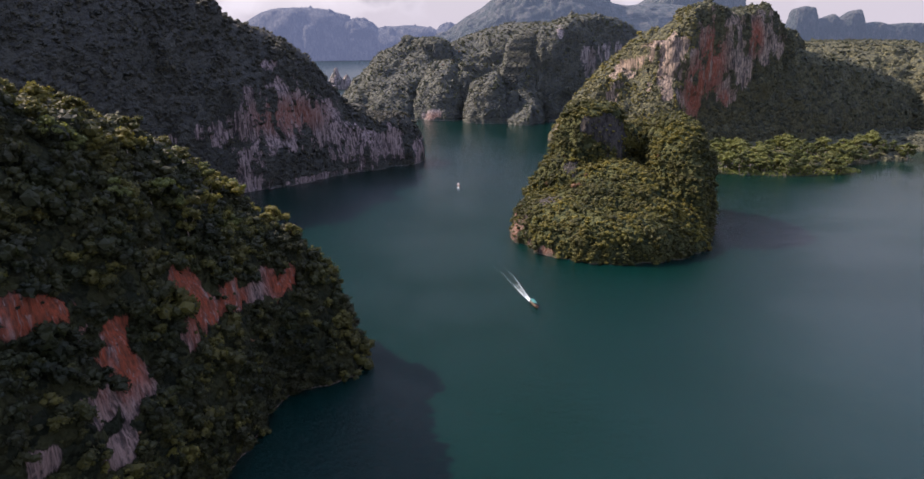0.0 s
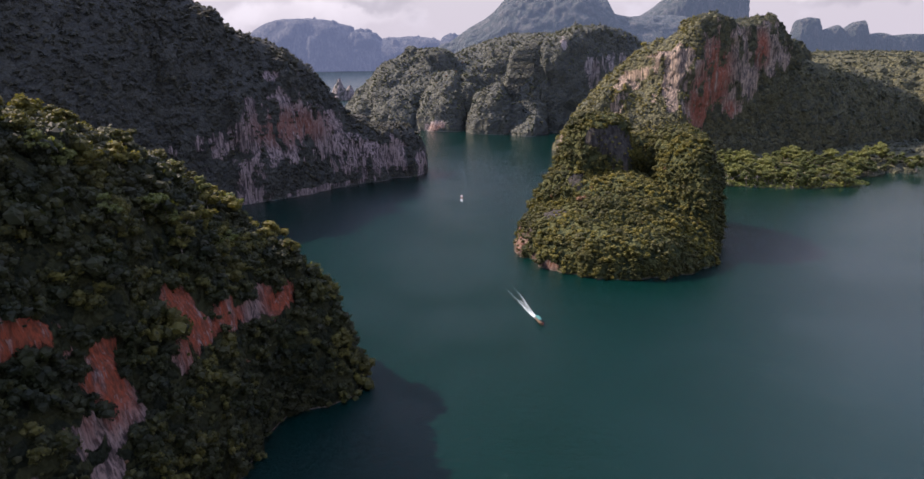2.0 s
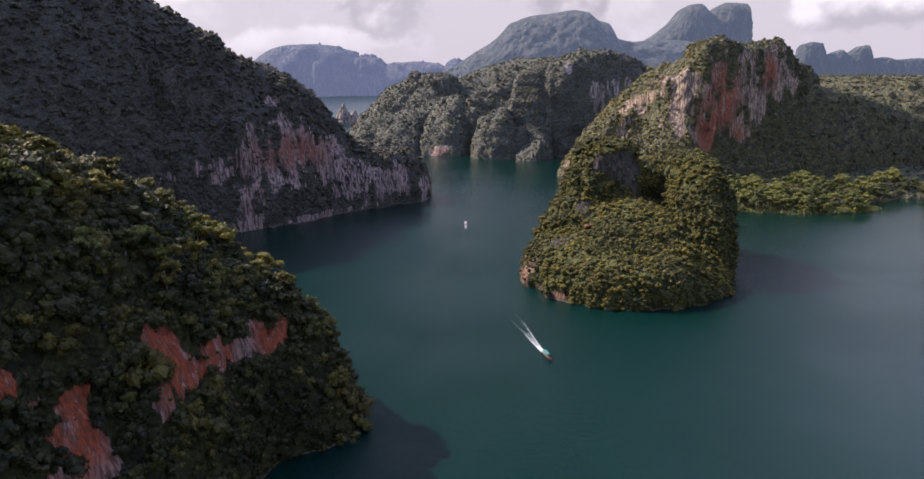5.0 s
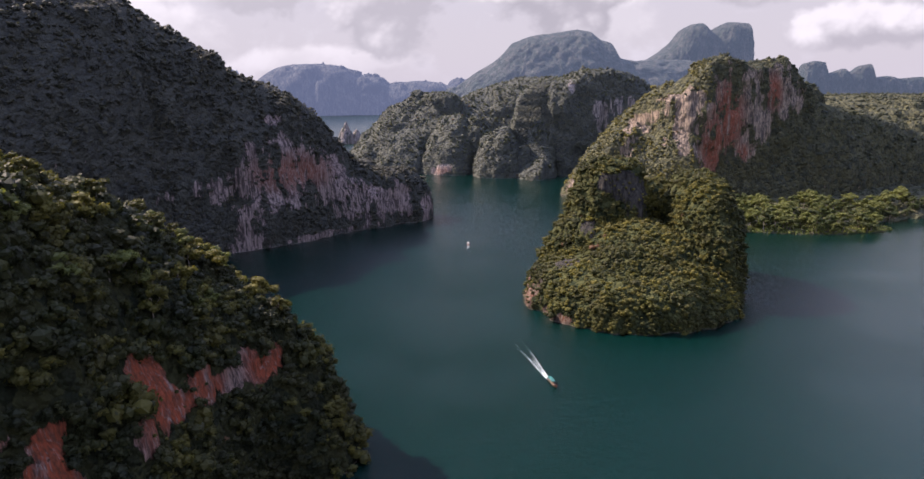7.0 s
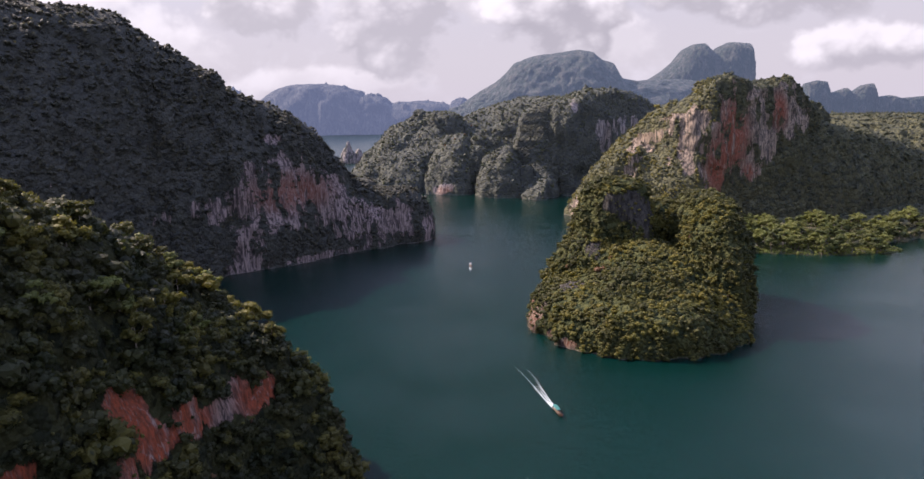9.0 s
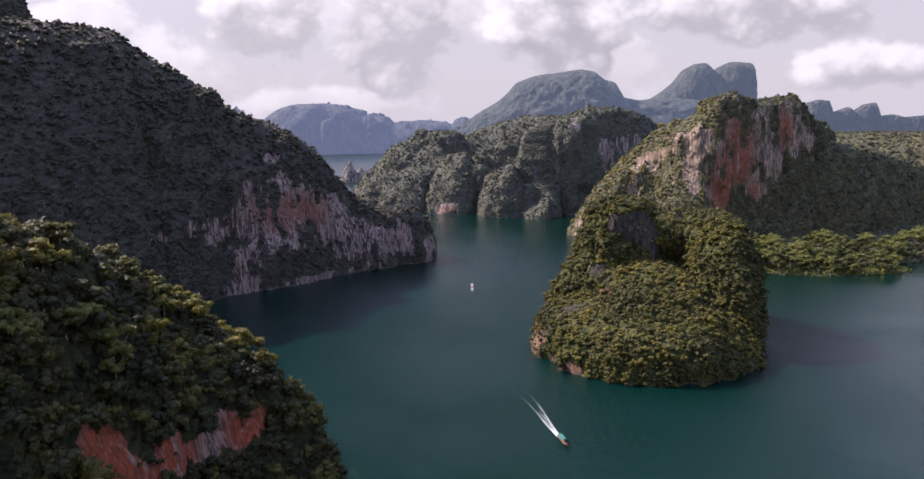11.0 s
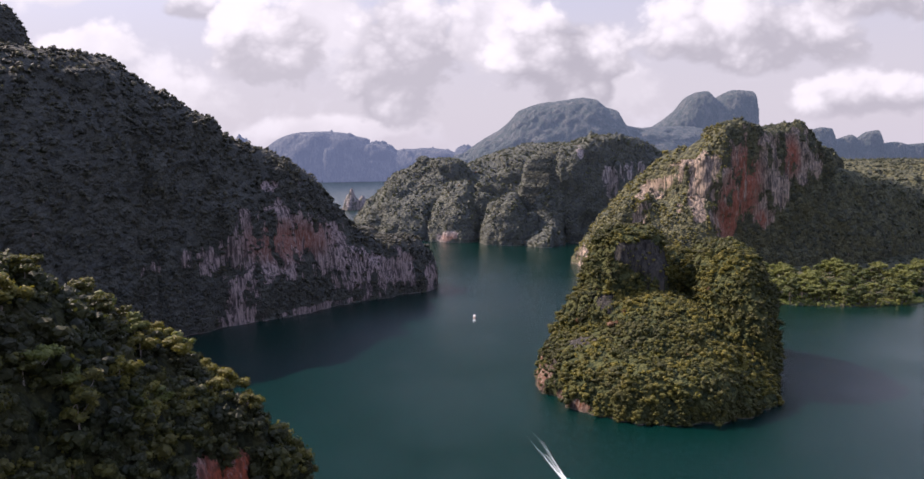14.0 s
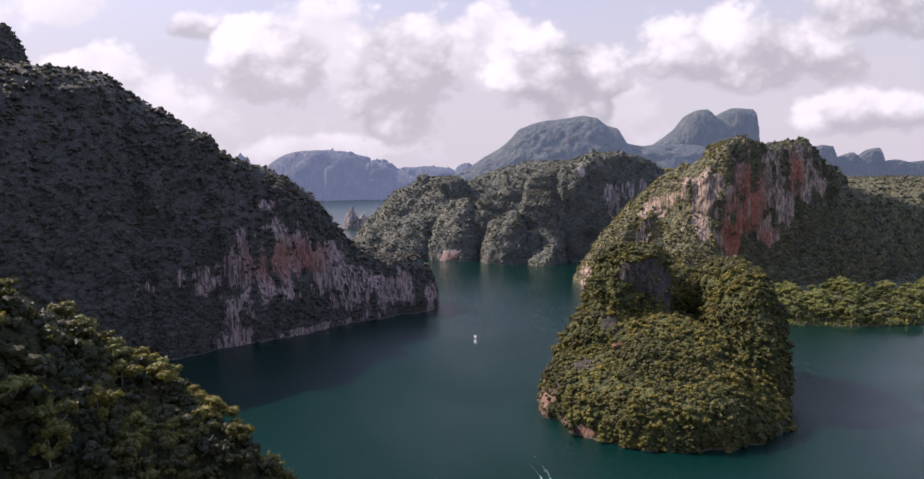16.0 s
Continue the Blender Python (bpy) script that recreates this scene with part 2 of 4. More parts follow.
def make_water():
    m, n = material("lake_water")
    spot = n.add("ShaderNodeNewGeometry").outputs["Position"]
    broad = n.noise(stretch(n, spot, 1, 0.5, 1), 0.006, 3.0, 0.5)
    colour = n.mix(n.span(broad, 0.35, 0.7), rgb(0.0010, 0.0146, 0.0118), rgb(0.0014, 0.0174, 0.0142))
    flat = n.add("ShaderNodeSeparateXYZ", Vector=spot)
    still = n.span(n.math("MULTIPLY_ADD", flat.outputs[1], -0.35, flat.outputs[0]), -70.0, 120.0)     # glassier away from the hills
    swell = n.noise(stretch(n, spot, 1.0, 0.55, 1), 0.14, 3.0, 0.55, 0.3)
    ripple = n.noise(stretch(n, spot, 1.0, 0.6, 1), 0.45, 5.0, 0.75)
    gust = n.span(n.noise(spot, 0.012, 3.0, 0.55), 0.40, 0.62, 0.72, 1.0)
    reach = n.span(flat.outputs[1], 450.0, 1000.0)     # the open channel
    beyond = n.span(flat.outputs[1], 1300.0, 2000.0)     # the broad lake beyond the narrows
    waves = n.math("MULTIPLY", n.math("ADD", n.math("MULTIPLY", swell, 0.7), n.math("MULTIPLY", ripple, 0.85)), n.math("MULTIPLY", gust, n.math("SUBTRACT", n.math("MULTIPLY_ADD", still, -0.6, 1.0), n.math("MULTIPLY", reach, 0.38))))
    finish(n, colour, n.math("MULTIPLY_ADD", beyond, 0.16, 0.10), bump(n, waves, 0.9, 1.1), IOR=1.33, **{"Specular IOR Level": n.math("MULTIPLY_ADD", beyond, 0.40, n.math("MULTIPLY_ADD", reach, 0.42, n.math("MULTIPLY_ADD", still, 0.62, 0.19)), clamp=True)})
    return m


WATER = make_water()


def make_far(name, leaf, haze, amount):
    """Very distant hills behind the rest: forest whose emission stands in for miles of bright hazy air."""
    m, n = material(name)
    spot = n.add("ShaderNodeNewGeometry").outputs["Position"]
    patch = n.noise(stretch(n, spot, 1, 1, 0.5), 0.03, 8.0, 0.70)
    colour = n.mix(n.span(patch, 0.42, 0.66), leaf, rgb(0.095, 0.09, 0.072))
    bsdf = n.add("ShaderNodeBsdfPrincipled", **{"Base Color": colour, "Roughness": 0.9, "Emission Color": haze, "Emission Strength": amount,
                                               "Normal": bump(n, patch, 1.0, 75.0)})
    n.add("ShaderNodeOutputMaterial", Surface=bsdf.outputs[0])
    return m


# the last two values set the haze glow that these hills give off
FAR_DOME = make_far("far_forest_haze_glow", rgb(0.022, 0.034, 0.022), rgb(0.31, 0.37, 0.48), 0.15)
FAR_RANGE = make_far("farthest_forest_haze_glow", rgb(0.012, 0.018, 0.02), rgb(0.34, 0.39, 0.55), 0.21)

# ---- tools for land ----
RNG = np.random.default_rng(7)
TABLE = RNG.random((64, 64, 64))


def lattice(p):
    """Smooth 3D value noise, 0 to 1, at an array of places."""
    i = np.floor(p).astype(int)
    f = p - i
    f = f * f * (3 - 2 * f)
    total = 0
    for dx, dy, dz in itertools.product((0, 1), repeat=3):
        w = (f[:, 0] if dx else 1 - f[:, 0]) * (f[:, 1] if dy else 1 - f[:, 1]) * (f[:, 2] if dz else 1 - f[:, 2])
        total = total + w * TABLE[(i[:, 0] + dx) % 64, (i[:, 1] + dy) % 64, (i[:, 2] + dz) % 64]
    return total


def fbm(p, octaves=4, rough=0.5):
    total, weight, much = 0, 1.0, 0
    for k in range(octaves):
        total = total + weight * (lattice(p * 2 ** k + 11.3 * k) - 0.5)
        much += weight
        weight *= rough
    return total / much * 2


def mesh_from(name, verts, quads, smooth=True, **attributes):
    """A mesh from arrays; faces all have the same number of corners."""
    me = bpy.data.meshes.new(name)
    count, corners = quads.shape
    me.vertices.add(len(verts))
    me.vertices.foreach_set("co", verts.astype(np.float32).ravel())
    me.loops.add(count * corners)
    me.loops.foreach_set("vertex_index", quads.astype(np.int32).ravel())
    me.polygons.add(count)
    me.polygons.foreach_set("loop_start", np.arange(0, count * corners, corners, dtype=np.int32))
    me.polygons.foreach_set("use_smooth", np.full(count, smooth))
    for key, values in attributes.items():
        me.attributes.new(key, "FLOAT", "POINT").data.foreach_set("value", values.astype(np.float32))
    me.update(calc_edges=True)
    return me


class Lobe:
    """A rounded tower of rock: an ellipse on plan, a and b set how steep its sides and how flat its top are."""

    def __init__(self, x, y, rx, ry, turn, h, a=2.0, b=2.0, step=4.0, right=1.0):
        self.right = right      # below 1: the side along its first axis is steeper than the other
        self.c, self.r, self.h, self.a, self.b, self.step = np.array([x, y]), (rx, ry), h, a, b, step
        self.ax = np.array([math.cos(radians(turn)), math.sin(radians(turn))])
        self.ay = np.array([-self.ax[1], self.ax[0]])

    def inside(self, p, margin=0.0):
        off = p[:, :2] - self.c
        along = off @ self.ax
        r = np.hypot(along / (self.r[0] * np.where(along > 0, self.right, 1.0)), off @ self.ay / self.r[1])
        return r ** self.a + (np.maximum(p[:, 2], 0) / self.h) ** self.b < 1 - margin

    def shell(self, rough, flute):
        rx, ry = self.r
        across = int(np.clip(math.pi * (rx + ry) / self.step, 24, 420))
        rise = int(np.clip((self.h + min(rx, ry) * 0.7) / self.step, 10, 160))
        th = np.arange(across) * 2 * math.pi / across
        flat = (np.cos(th) * np.where(np.cos(th) > 0, self.right, 1.0))[:, None] * rx * self.ax + np.sin(th)[:, None] * ry * self.ay
        reach = np.linalg.norm(flat, axis=1)
        return swept(self, np.repeat(self.c[None], across, 0), flat / reach[:, None], reach, np.full(across, self.h), rise, rough, flute)

    def spot(self, rng, low, most):
        """A place by chance on it: x, y, the height there, and a width to go by."""
        th, r = rng.uniform(0, 2 * math.pi), rng.uniform(low, most)
        x, y = self.c + r * (math.cos(th) * self.r[0] * self.ax + math.sin(th) * self.r[1] * self.ay)
        return x, y, self.h * (1 - r ** self.a) ** (1 / self.b), self.h, min(self.r[0], self.r[1], 160)


class Ridge:
    """A long crest: a spine of (x, y, height, reach to its right-hand side, reach to its left-hand side), with the profile of a Lobe."""

    def __init__(self, spine, a=1.7, b=1.5, step=4.0):
        self.spine, self.a, self.b, self.step = np.array(spine, float), a, b, step
        self.h = self.spine[:, 2].max()

    def inside(self, p, margin=0.0):
        best = np.zeros(len(p), bool)
        for p0, p1 in zip(self.spine[:-1], self.spine[1:]):
            way = p1[:2] - p0[:2]
            u = np.clip(((p[:, :2] - p0[:2]) @ way) / (way @ way), 0, 1)
            at = p0 + u[:, None] * (p1 - p0)
            off = p[:, :2] - at[:, :2]
            reach = np.where(off @ np.array([way[1], -way[0]]) > 0, at[:, 3], at[:, 4])
            r = np.hypot(off[:, 0], off[:, 1]) / reach
            best |= r ** self.a + (np.maximum(p[:, 2], 0) / at[:, 2]) ** self.b < 1 - margin
        return best

    def shell(self, rough, flute):
        length = np.r_[0, np.cumsum(np.hypot(*np.diff(self.spine[:, :2], axis=0).T))]
        s = np.linspace(0, length[-1], max(6, int(length[-1] / self.step)))
        at = np.stack([np.interp(s, length, self.spine[:, k]) for k in range(5)], 1)
        way = np.gradient(at[:, :2], axis=0)
        blur = max(1, int(12 / self.step))
        way = np.stack([np.convolve(np.pad(way[:, k], blur, "edge"), np.ones(2 * blur + 1), "valid") for k in range(2)], 1)
        way /= np.linalg.norm(way, axis=1)[:, None]
        right = np.stack([way[:, 1], -way[:, 0]], 1)
        c, out, reach, h = [at[:, :2]], [right], [at[:, 3]], [at[:, 2]]
        for end, sign in ((-1, 1), (0, -1)):
            turns = np.linspace(0, math.pi, max(6, int(math.pi * (at[end, 3] + at[end, 4]) / 2 / self.step)))[1:-1]
            fan = sign * (np.cos(turns)[:, None] * right[end] + np.sin(turns)[:, None] * way[end])
            wide = np.where(fan @ right[end] > 0, at[end, 3], at[end, 4])
            c.append(np.repeat(at[end:end + 1 or None, :2], len(turns), 0))
            out.append(fan)
            reach.append(wide)
            h.append(np.full(len(turns), at[end, 2]))
            if end == -1:
                c.append(at[::-1, :2])
                out.append(-right[::-1])
                reach.append(at[::-1, 4])
                h.append(at[::-1, 2])
        reach = np.concatenate(reach)
        rise = int(np.clip((self.h + reach.min() * 0.7) / self.step, 10, 160))
        return swept(self, np.concatenate(c), np.concatenate(out), reach, np.concatenate(h), rise, rough, flute)

    def spot(self, rng, low, most):
        u, r = rng.uniform(0, len(self.spine) - 1), rng.uniform(low, most)
        k = min(int(u), len(self.spine) - 2)
        at = self.spine[k] + (u - k) * (self.spine[k + 1] - self.spine[k])
        way = self.spine[k + 1, :2] - self.spine[k, :2]
        right = np.array([way[1], -way[0]]) / np.hypot(*way)
        side = right * at[3] if rng.random() < 0.7 else -right * at[4]
        x, y = at[:2] + r * side
        return x, y, at[2] * (1 - r ** self.a) ** (1 / self.b), at[2], min(at[3], at[4], 160)


def swept(form, centre, out, reach, top, rise, rough, flute):
    """The skin of a form, roughened: rays run from its foot up to its centre line, in rings of even steps."""
    across = len(centre)
    u = np.linspace(0, math.pi / 2, rise * 2)
    ring, z = np.cos(u) ** (2 / form.a), np.sin(u) ** (2 / form.b)
    line = np.r_[0, np.cumsum(np.hypot(np.diff(ring) * reach.min(), np.diff(z) * form.h))]
    even = np.linspace(0, line[-1], rise)
    ring, z = np.interp(even, line, ring), np.interp(even, line, z)
    ring, z = np.r_[ring[0] * 1.01, ring], np.r_[0.0, z]
    ring[-1] = 0.004
    rise += 1
    p = np.empty((rise, across, 3))
    p[:, :, :2] = centre[None] + ring[:, None, None] * (reach[:, None] * out)[None]
    p[:, :, 2] = z[:, None] * top[None]
    p[0, :, 2] = -6.0
    q = p.reshape(-1, 3)
    size = min(reach.min(), form.h)
    big = fbm(q / (size * 0.55) + 3.7, 3) * size * 0.22 * rough
    ribs = fbm(q * (0.11, 0.11, 0.022) + 9.1, 4, 0.6) * 5.0 * flute
    grit = fbm(q * (0.33, 0.33, 0.12), 2) * 1.3 * flute
    gully = (0.45 - np.abs(fbm(q * (0.028, 0.028, 0.007) + 31.0, 3, 0.5)) * 1.6) * min(11.0, size * 0.13) * flute
    push = np.repeat(out[None], rise, 0).reshape(-1, 2) * (big + gully + ribs + grit)[:, None]
    side = np.repeat(np.minimum(1.0, ring * 2.5), across)
    q[:, :2] += push * side[:, None]
    q[:, 2] += np.where(q[:, 2] > 0, fbm(q / (size * 0.4) + 21.0, 4) * size * 0.10 * rough * np.minimum(1, q[:, 2] / 20), 0)
    a = np.arange(rise - 1)[:, None] * across + np.arange(across)[None]
    b = np.arange(rise - 1)[:, None] * across + (np.arange(across)[None] + 1) % across
    return q, np.stack([a, b, b + across, a + across], -1).reshape(-1, 4)


def towers(lobes, count, seed, wide=(0.10, 0.26), lift=(0.02, 0.16), low=0.15, most=0.95):
    """Smaller towers standing out of the large ones, as karst has them; the large ones come first in the answer."""
    rng, made = np.random.default_rng(seed), []
    for _ in range(count):
        lobe = lobes[rng.integers(len(lobes))]
        x, y, there, most_high, wide_there = lobe.spot(rng, low, most)
        h = there + most_high * rng.uniform(*lift)
        if h < 8:
            continue
        w = wide_there * rng.uniform(*wide)
        made.append(Lobe(x, y, w * rng.uniform(0.8, 1.5), w, rng.uniform(0, 180), h, rng.uniform(3.0, 5.5), rng.uniform(2.0, 3.6), lobe.step))
    return lobes + made


def zone_amount(p, zones):
    """How deep places lie inside soft ellipsoids (x, y, z, rx, ry, rz), 0 to 1."""
    total = np.zeros(len(p))
    for x, y, z, rx, ry, rz in zones:
        d = np.sqrt((((p - (x, y, z)) / (rx, ry, rz)) ** 2).sum(1))
        total = np.maximum(total, np.clip(1.55 - 1.15 * d, 0, 1))
    return total


LAND = {}


def build_hill(name, label, lobes, cliffs=(), stains=(), steep=0.3, rough=1.0, flute=1.0, material=None, category="hill", cliffy=0.78, ragged=1.0):
    """One hill out of several towers that grow together. Bare rock: where cliffs say so, and by chance where it is steep."""
    verts, quads, owner, count = [], [], [], 0
    for k, lobe in enumerate(lobes):
        p, f = lobe.shell(rough, flute)
        verts.append(p)
        quads.append(f + count)
        owner.append(np.full(len(f), k))
        count += len(p)
    verts, quads, owner = np.concatenate(verts), np.concatenate(quads), np.concatenate(owner)
    a, b, c, d = (verts[quads[:, k]] for k in range(4))
    normal = np.cross(c - a, d - b)
    area = np.linalg.norm(normal, axis=1) / 2 + 1e-9
    normal /= (2 * area)[:, None]
    mid = (a + b + c + d) / 4
    point_normal = np.zeros_like(verts)
    for k in range(4):
        np.add.at(point_normal, quads[:, k], normal)
    point_normal /= np.linalg.norm(point_normal, axis=1)[:, None] + 1e-9

    def bare(p, nz):
        cliff = zone_amount(p, cliffs)
        chance = fbm(p * (0.045, 0.045, 0.03) + 5.5, 4, 0.55) * 1.5
        torn = fbm(p * (0.16, 0.16, 0.035) + 2.2, 4, 0.65) * 1.5 + fbm(p * 0.045 + 8.0, 3) * 1.0
        wild = np.clip((0.45 - nz) / 0.35, 0, 1) * steep + chance * 0.55 * steep
        return np.clip(np.maximum(cliff * cliffy + ragged * torn * np.minimum(1, cliff * 4), wild), 0, 1)

    rock = bare(verts, point_normal[:, 2])
    stain = zone_amount(verts, stains)
    buried, deep = np.zeros(len(mid), bool), np.zeros(len(mid), bool)
    for k, lobe in enumerate(lobes):
        buried |= lobe.inside(mid, 0.12) & (owner != k)
        deep |= lobe.inside(mid, 0.60) & (owner != k)
    me = mesh_from(name, verts, quads[~deep], rock=rock, stain=stain)
    me.materials.append(material or LIMESTONE)
    ob = tagged(new(name, me), label, category, kind="structure")
    LAND[name] = dict(mid=mid, normal=normal, area=area, open=~buried & (mid[:, 2] > 0.5), bare=bare(mid, normal[:, 2]), corners=(a, b, c, d))
    return ob


# ---- the forest ----


def ball(level):
    bm = bmesh.new()
    bmesh.ops.create_icosphere(bm, subdivisions=level, radius=1.0)
    v = np.array([x.co[:] for x in bm.verts])
    f = np.array([[x.index for x in y.verts] for y in bm.faces])
    bm.free()
    return v, f


def lump_crown(seed, lumps, level):
    """A crown of a few knobbly clumps; about 2 wide and 1.6 high, its foot at 0."""
    rng = np.random.default_rng(seed)
    v0, f0 = ball(level)
    vs, fs, count = [], [], 0
    for k in range(lumps):
        if k:
            ang, far = rng.uniform(0, 6.28), rng.uniform(0.35, 0.75)
            centre = np.array([math.cos(ang) * far, math.sin(ang) * far, rng.uniform(0.25, 1.0)])
        else:
            centre = np.array([0, 0, 0.8])
        size = rng.uniform(0.38, 0.58) if lumps > 1 else 0.85
        v = v0 * (1 + 0.5 * (lattice(v0 * 2.3 + seed * 5.1 + k * 3.3 + 20)[:, None] - 0.5)) * size * np.array([1, 1, 0.8]) + centre
        vs.append(v)
        fs.append(f0 + count)
        count += len(v)
    return np.concatenate(vs), np.concatenate(fs)


def leaf_crown(seed, lumps, leaves, size, shrink=0.93):
    """A crown of clumps that are covered with small tufts of leaves standing off them at all angles."""
    rng = np.random.default_rng(seed)
    v, f = lump_crown(seed, lumps, 1)
    centre = np.array([0, 0, 0.7])
    v = centre + (v - centre) * shrink
    k = rng.integers(0, len(f), leaves)
    w = rng.dirichlet((1, 1, 1), leaves)
    place = (v[f[k]] * w[:, :, None]).sum(1)
    out = np.cross(v[f[k, 1]] - v[f[k, 0]], v[f[k, 2]] - v[f[k, 0]])
    out /= np.linalg.norm(out, axis=1)[:, None]
    place = centre + (place - centre) / shrink * 0.93 + out * rng.uniform(-0.06, 0.12, leaves)[:, None]
    facing = out + rng.normal(0, 0.45, (leaves, 3)) + (0, 0, 0.1)
    facing /= np.linalg.norm(facing, axis=1)[:, None]
    side = np.cross(facing, rng.normal(0, 1, (leaves, 3)))
    side /= np.linalg.norm(side, axis=1)[:, None]
    other = np.cross(facing, side)
    s = rng.uniform(0.6, 1.3, leaves)[:, None] * size
    quad = np.stack([place - side * s, place + other * s * 0.7, place + side * s, place - other * s * 0.7], 1)
    first = len(v)
    q = first + np.arange(leaves)[:, None] * 4 + np.arange(4)[None]
    tri = np.concatenate([q[:, [0, 1, 2]], q[:, [0, 2, 3]]])
    return np.concatenate([v, quad.reshape(-1, 3)]), np.concatenate([f, tri])


CROWNS = {
    "near": [leaf_crown(s, 5, 125, 0.13, 0.80) for s in range(7)],
    "middle": [leaf_crown(20 + s, 3, 40, 0.18, 0.84) for s in range(7)],
    "farthest": [leaf_crown(60 + s, 2, 6, 0.32, 0.90) for s in range(9)],
    "bush": [leaf_crown(80 + s, 1, 7, 0.36, 0.85) for s in range(7)],
}


def forest(hill, label, detail, size, spread, area=None, limit=0.42, seed=1, low=0.0, lean=0.35, rare=0.003, hue=0.45, hang=1.0, leaf=LEAVES):
    """Covers the open, soil-covered faces of a hill with crowns; one object, as nobody could count them."""
    land, rng = LAND[hill], np.random.default_rng(seed)
    keep = land["open"] & (land["mid"][:, 2] > low)
    way = np.array((0, 60, 140)) - land["mid"]
    keep &= (land["normal"] * way).sum(1) / np.linalg.norm(way, axis=1) > -0.12     # the sides towards the lake
    if area:
        x0, y0, x1, y1 = area
        m = land["mid"]
        keep &= (m[:, 0] > x0) & (m[:, 0] < x1) & (m[:, 1] > y0) & (m[:, 1] < y1)
    want = land["area"] * keep / spread ** 2 * np.clip((limit + 0.2 - land["bare"]) / 0.3, 0, 1)
    want *= np.clip(hang + 2.0 * land["normal"][:, 2], 0, 1)      # few crowns cling to upright walls
    number = rng.poisson(want)
    face = np.repeat(np.arange(len(number)), number)
    a, b, c, d = (k[face] for k in land["corners"])
    u, v = rng.random((2, len(face)))
    foot = ((a * (1 - u)[:, None] + b * u[:, None]) * (1 - v)[:, None] + (d * (1 - u)[:, None] + c * u[:, None]) * v[:, None])
    up = land["normal"][face]
    scale = size * np.exp(rng.normal(0, 0.28, len(face)))
    scale *= 0.72 + 0.28 * np.clip(up[:, 2] / 0.6, 0, 1)
    tone = np.clip(hue + 0.8 * fbm(foot / 22.0 + 4.0, 3) + rng.normal(0, 0.2, len(face)), 0, 0.98)
    tone[rng.random(len(face)) < rare] = 1.0
    verts, tris, tones, count = [], [], [], 0
    kind = rng.integers(0, len(CROWNS[detail]), len(face))
    for k, (cv, cf) in enumerate(CROWNS[detail]):
        these = np.flatnonzero(kind == k)
        if not len(these):
            continue
        turn = rng.uniform(0, 6.28, len(these))
        s = scale[these][:, None] / 2
        tall = rng.uniform(0.75, 1.25, len(these))[:, None]
        x = (cv[:, 0] * np.cos(turn)[:, None] - cv[:, 1] * np.sin(turn)[:, None]) * s
        y = (cv[:, 0] * np.sin(turn)[:, None] + cv[:, 1] * np.cos(turn)[:, None]) * s
        z = (cv[:, 2] - 0.5) * s * tall
        p = np.stack([x, y, z], -1)
        p[:, :, :2] += (up[these, :2] * lean)[:, None, :] * (s * 1.0)[:, :, None]
        p += foot[these][:, None]
        verts.append(p.reshape(-1, 3))
        tris.append((cf[None] + (np.arange(len(these)) * len(cv))[:, None, None] + count).reshape(-1, 3))
        tones.append(np.repeat(tone[these], len(cv)))
        count += len(these) * len(cv)
    me = mesh_from("forest", np.concatenate(verts), np.concatenate(tris), smooth=False, tone=np.concatenate(tones))
    me.materials.append(leaf)
    return tagged(new("forest", me), label, "forest", kind="stuff")


# ---- water ----
def build_water():
    bm = bmesh.new()
    bmesh.ops.create_grid(bm, x_segments=8, y_segments=8, size=30000)
    me = bpy.data.meshes.new("water")
    bm.to_mesh(me)
    bm.free()
    me.materials.append(WATER)
    return tagged(new("water", me), "calm green-teal lake water with fine ripples", "water", kind="structure")


build_water()

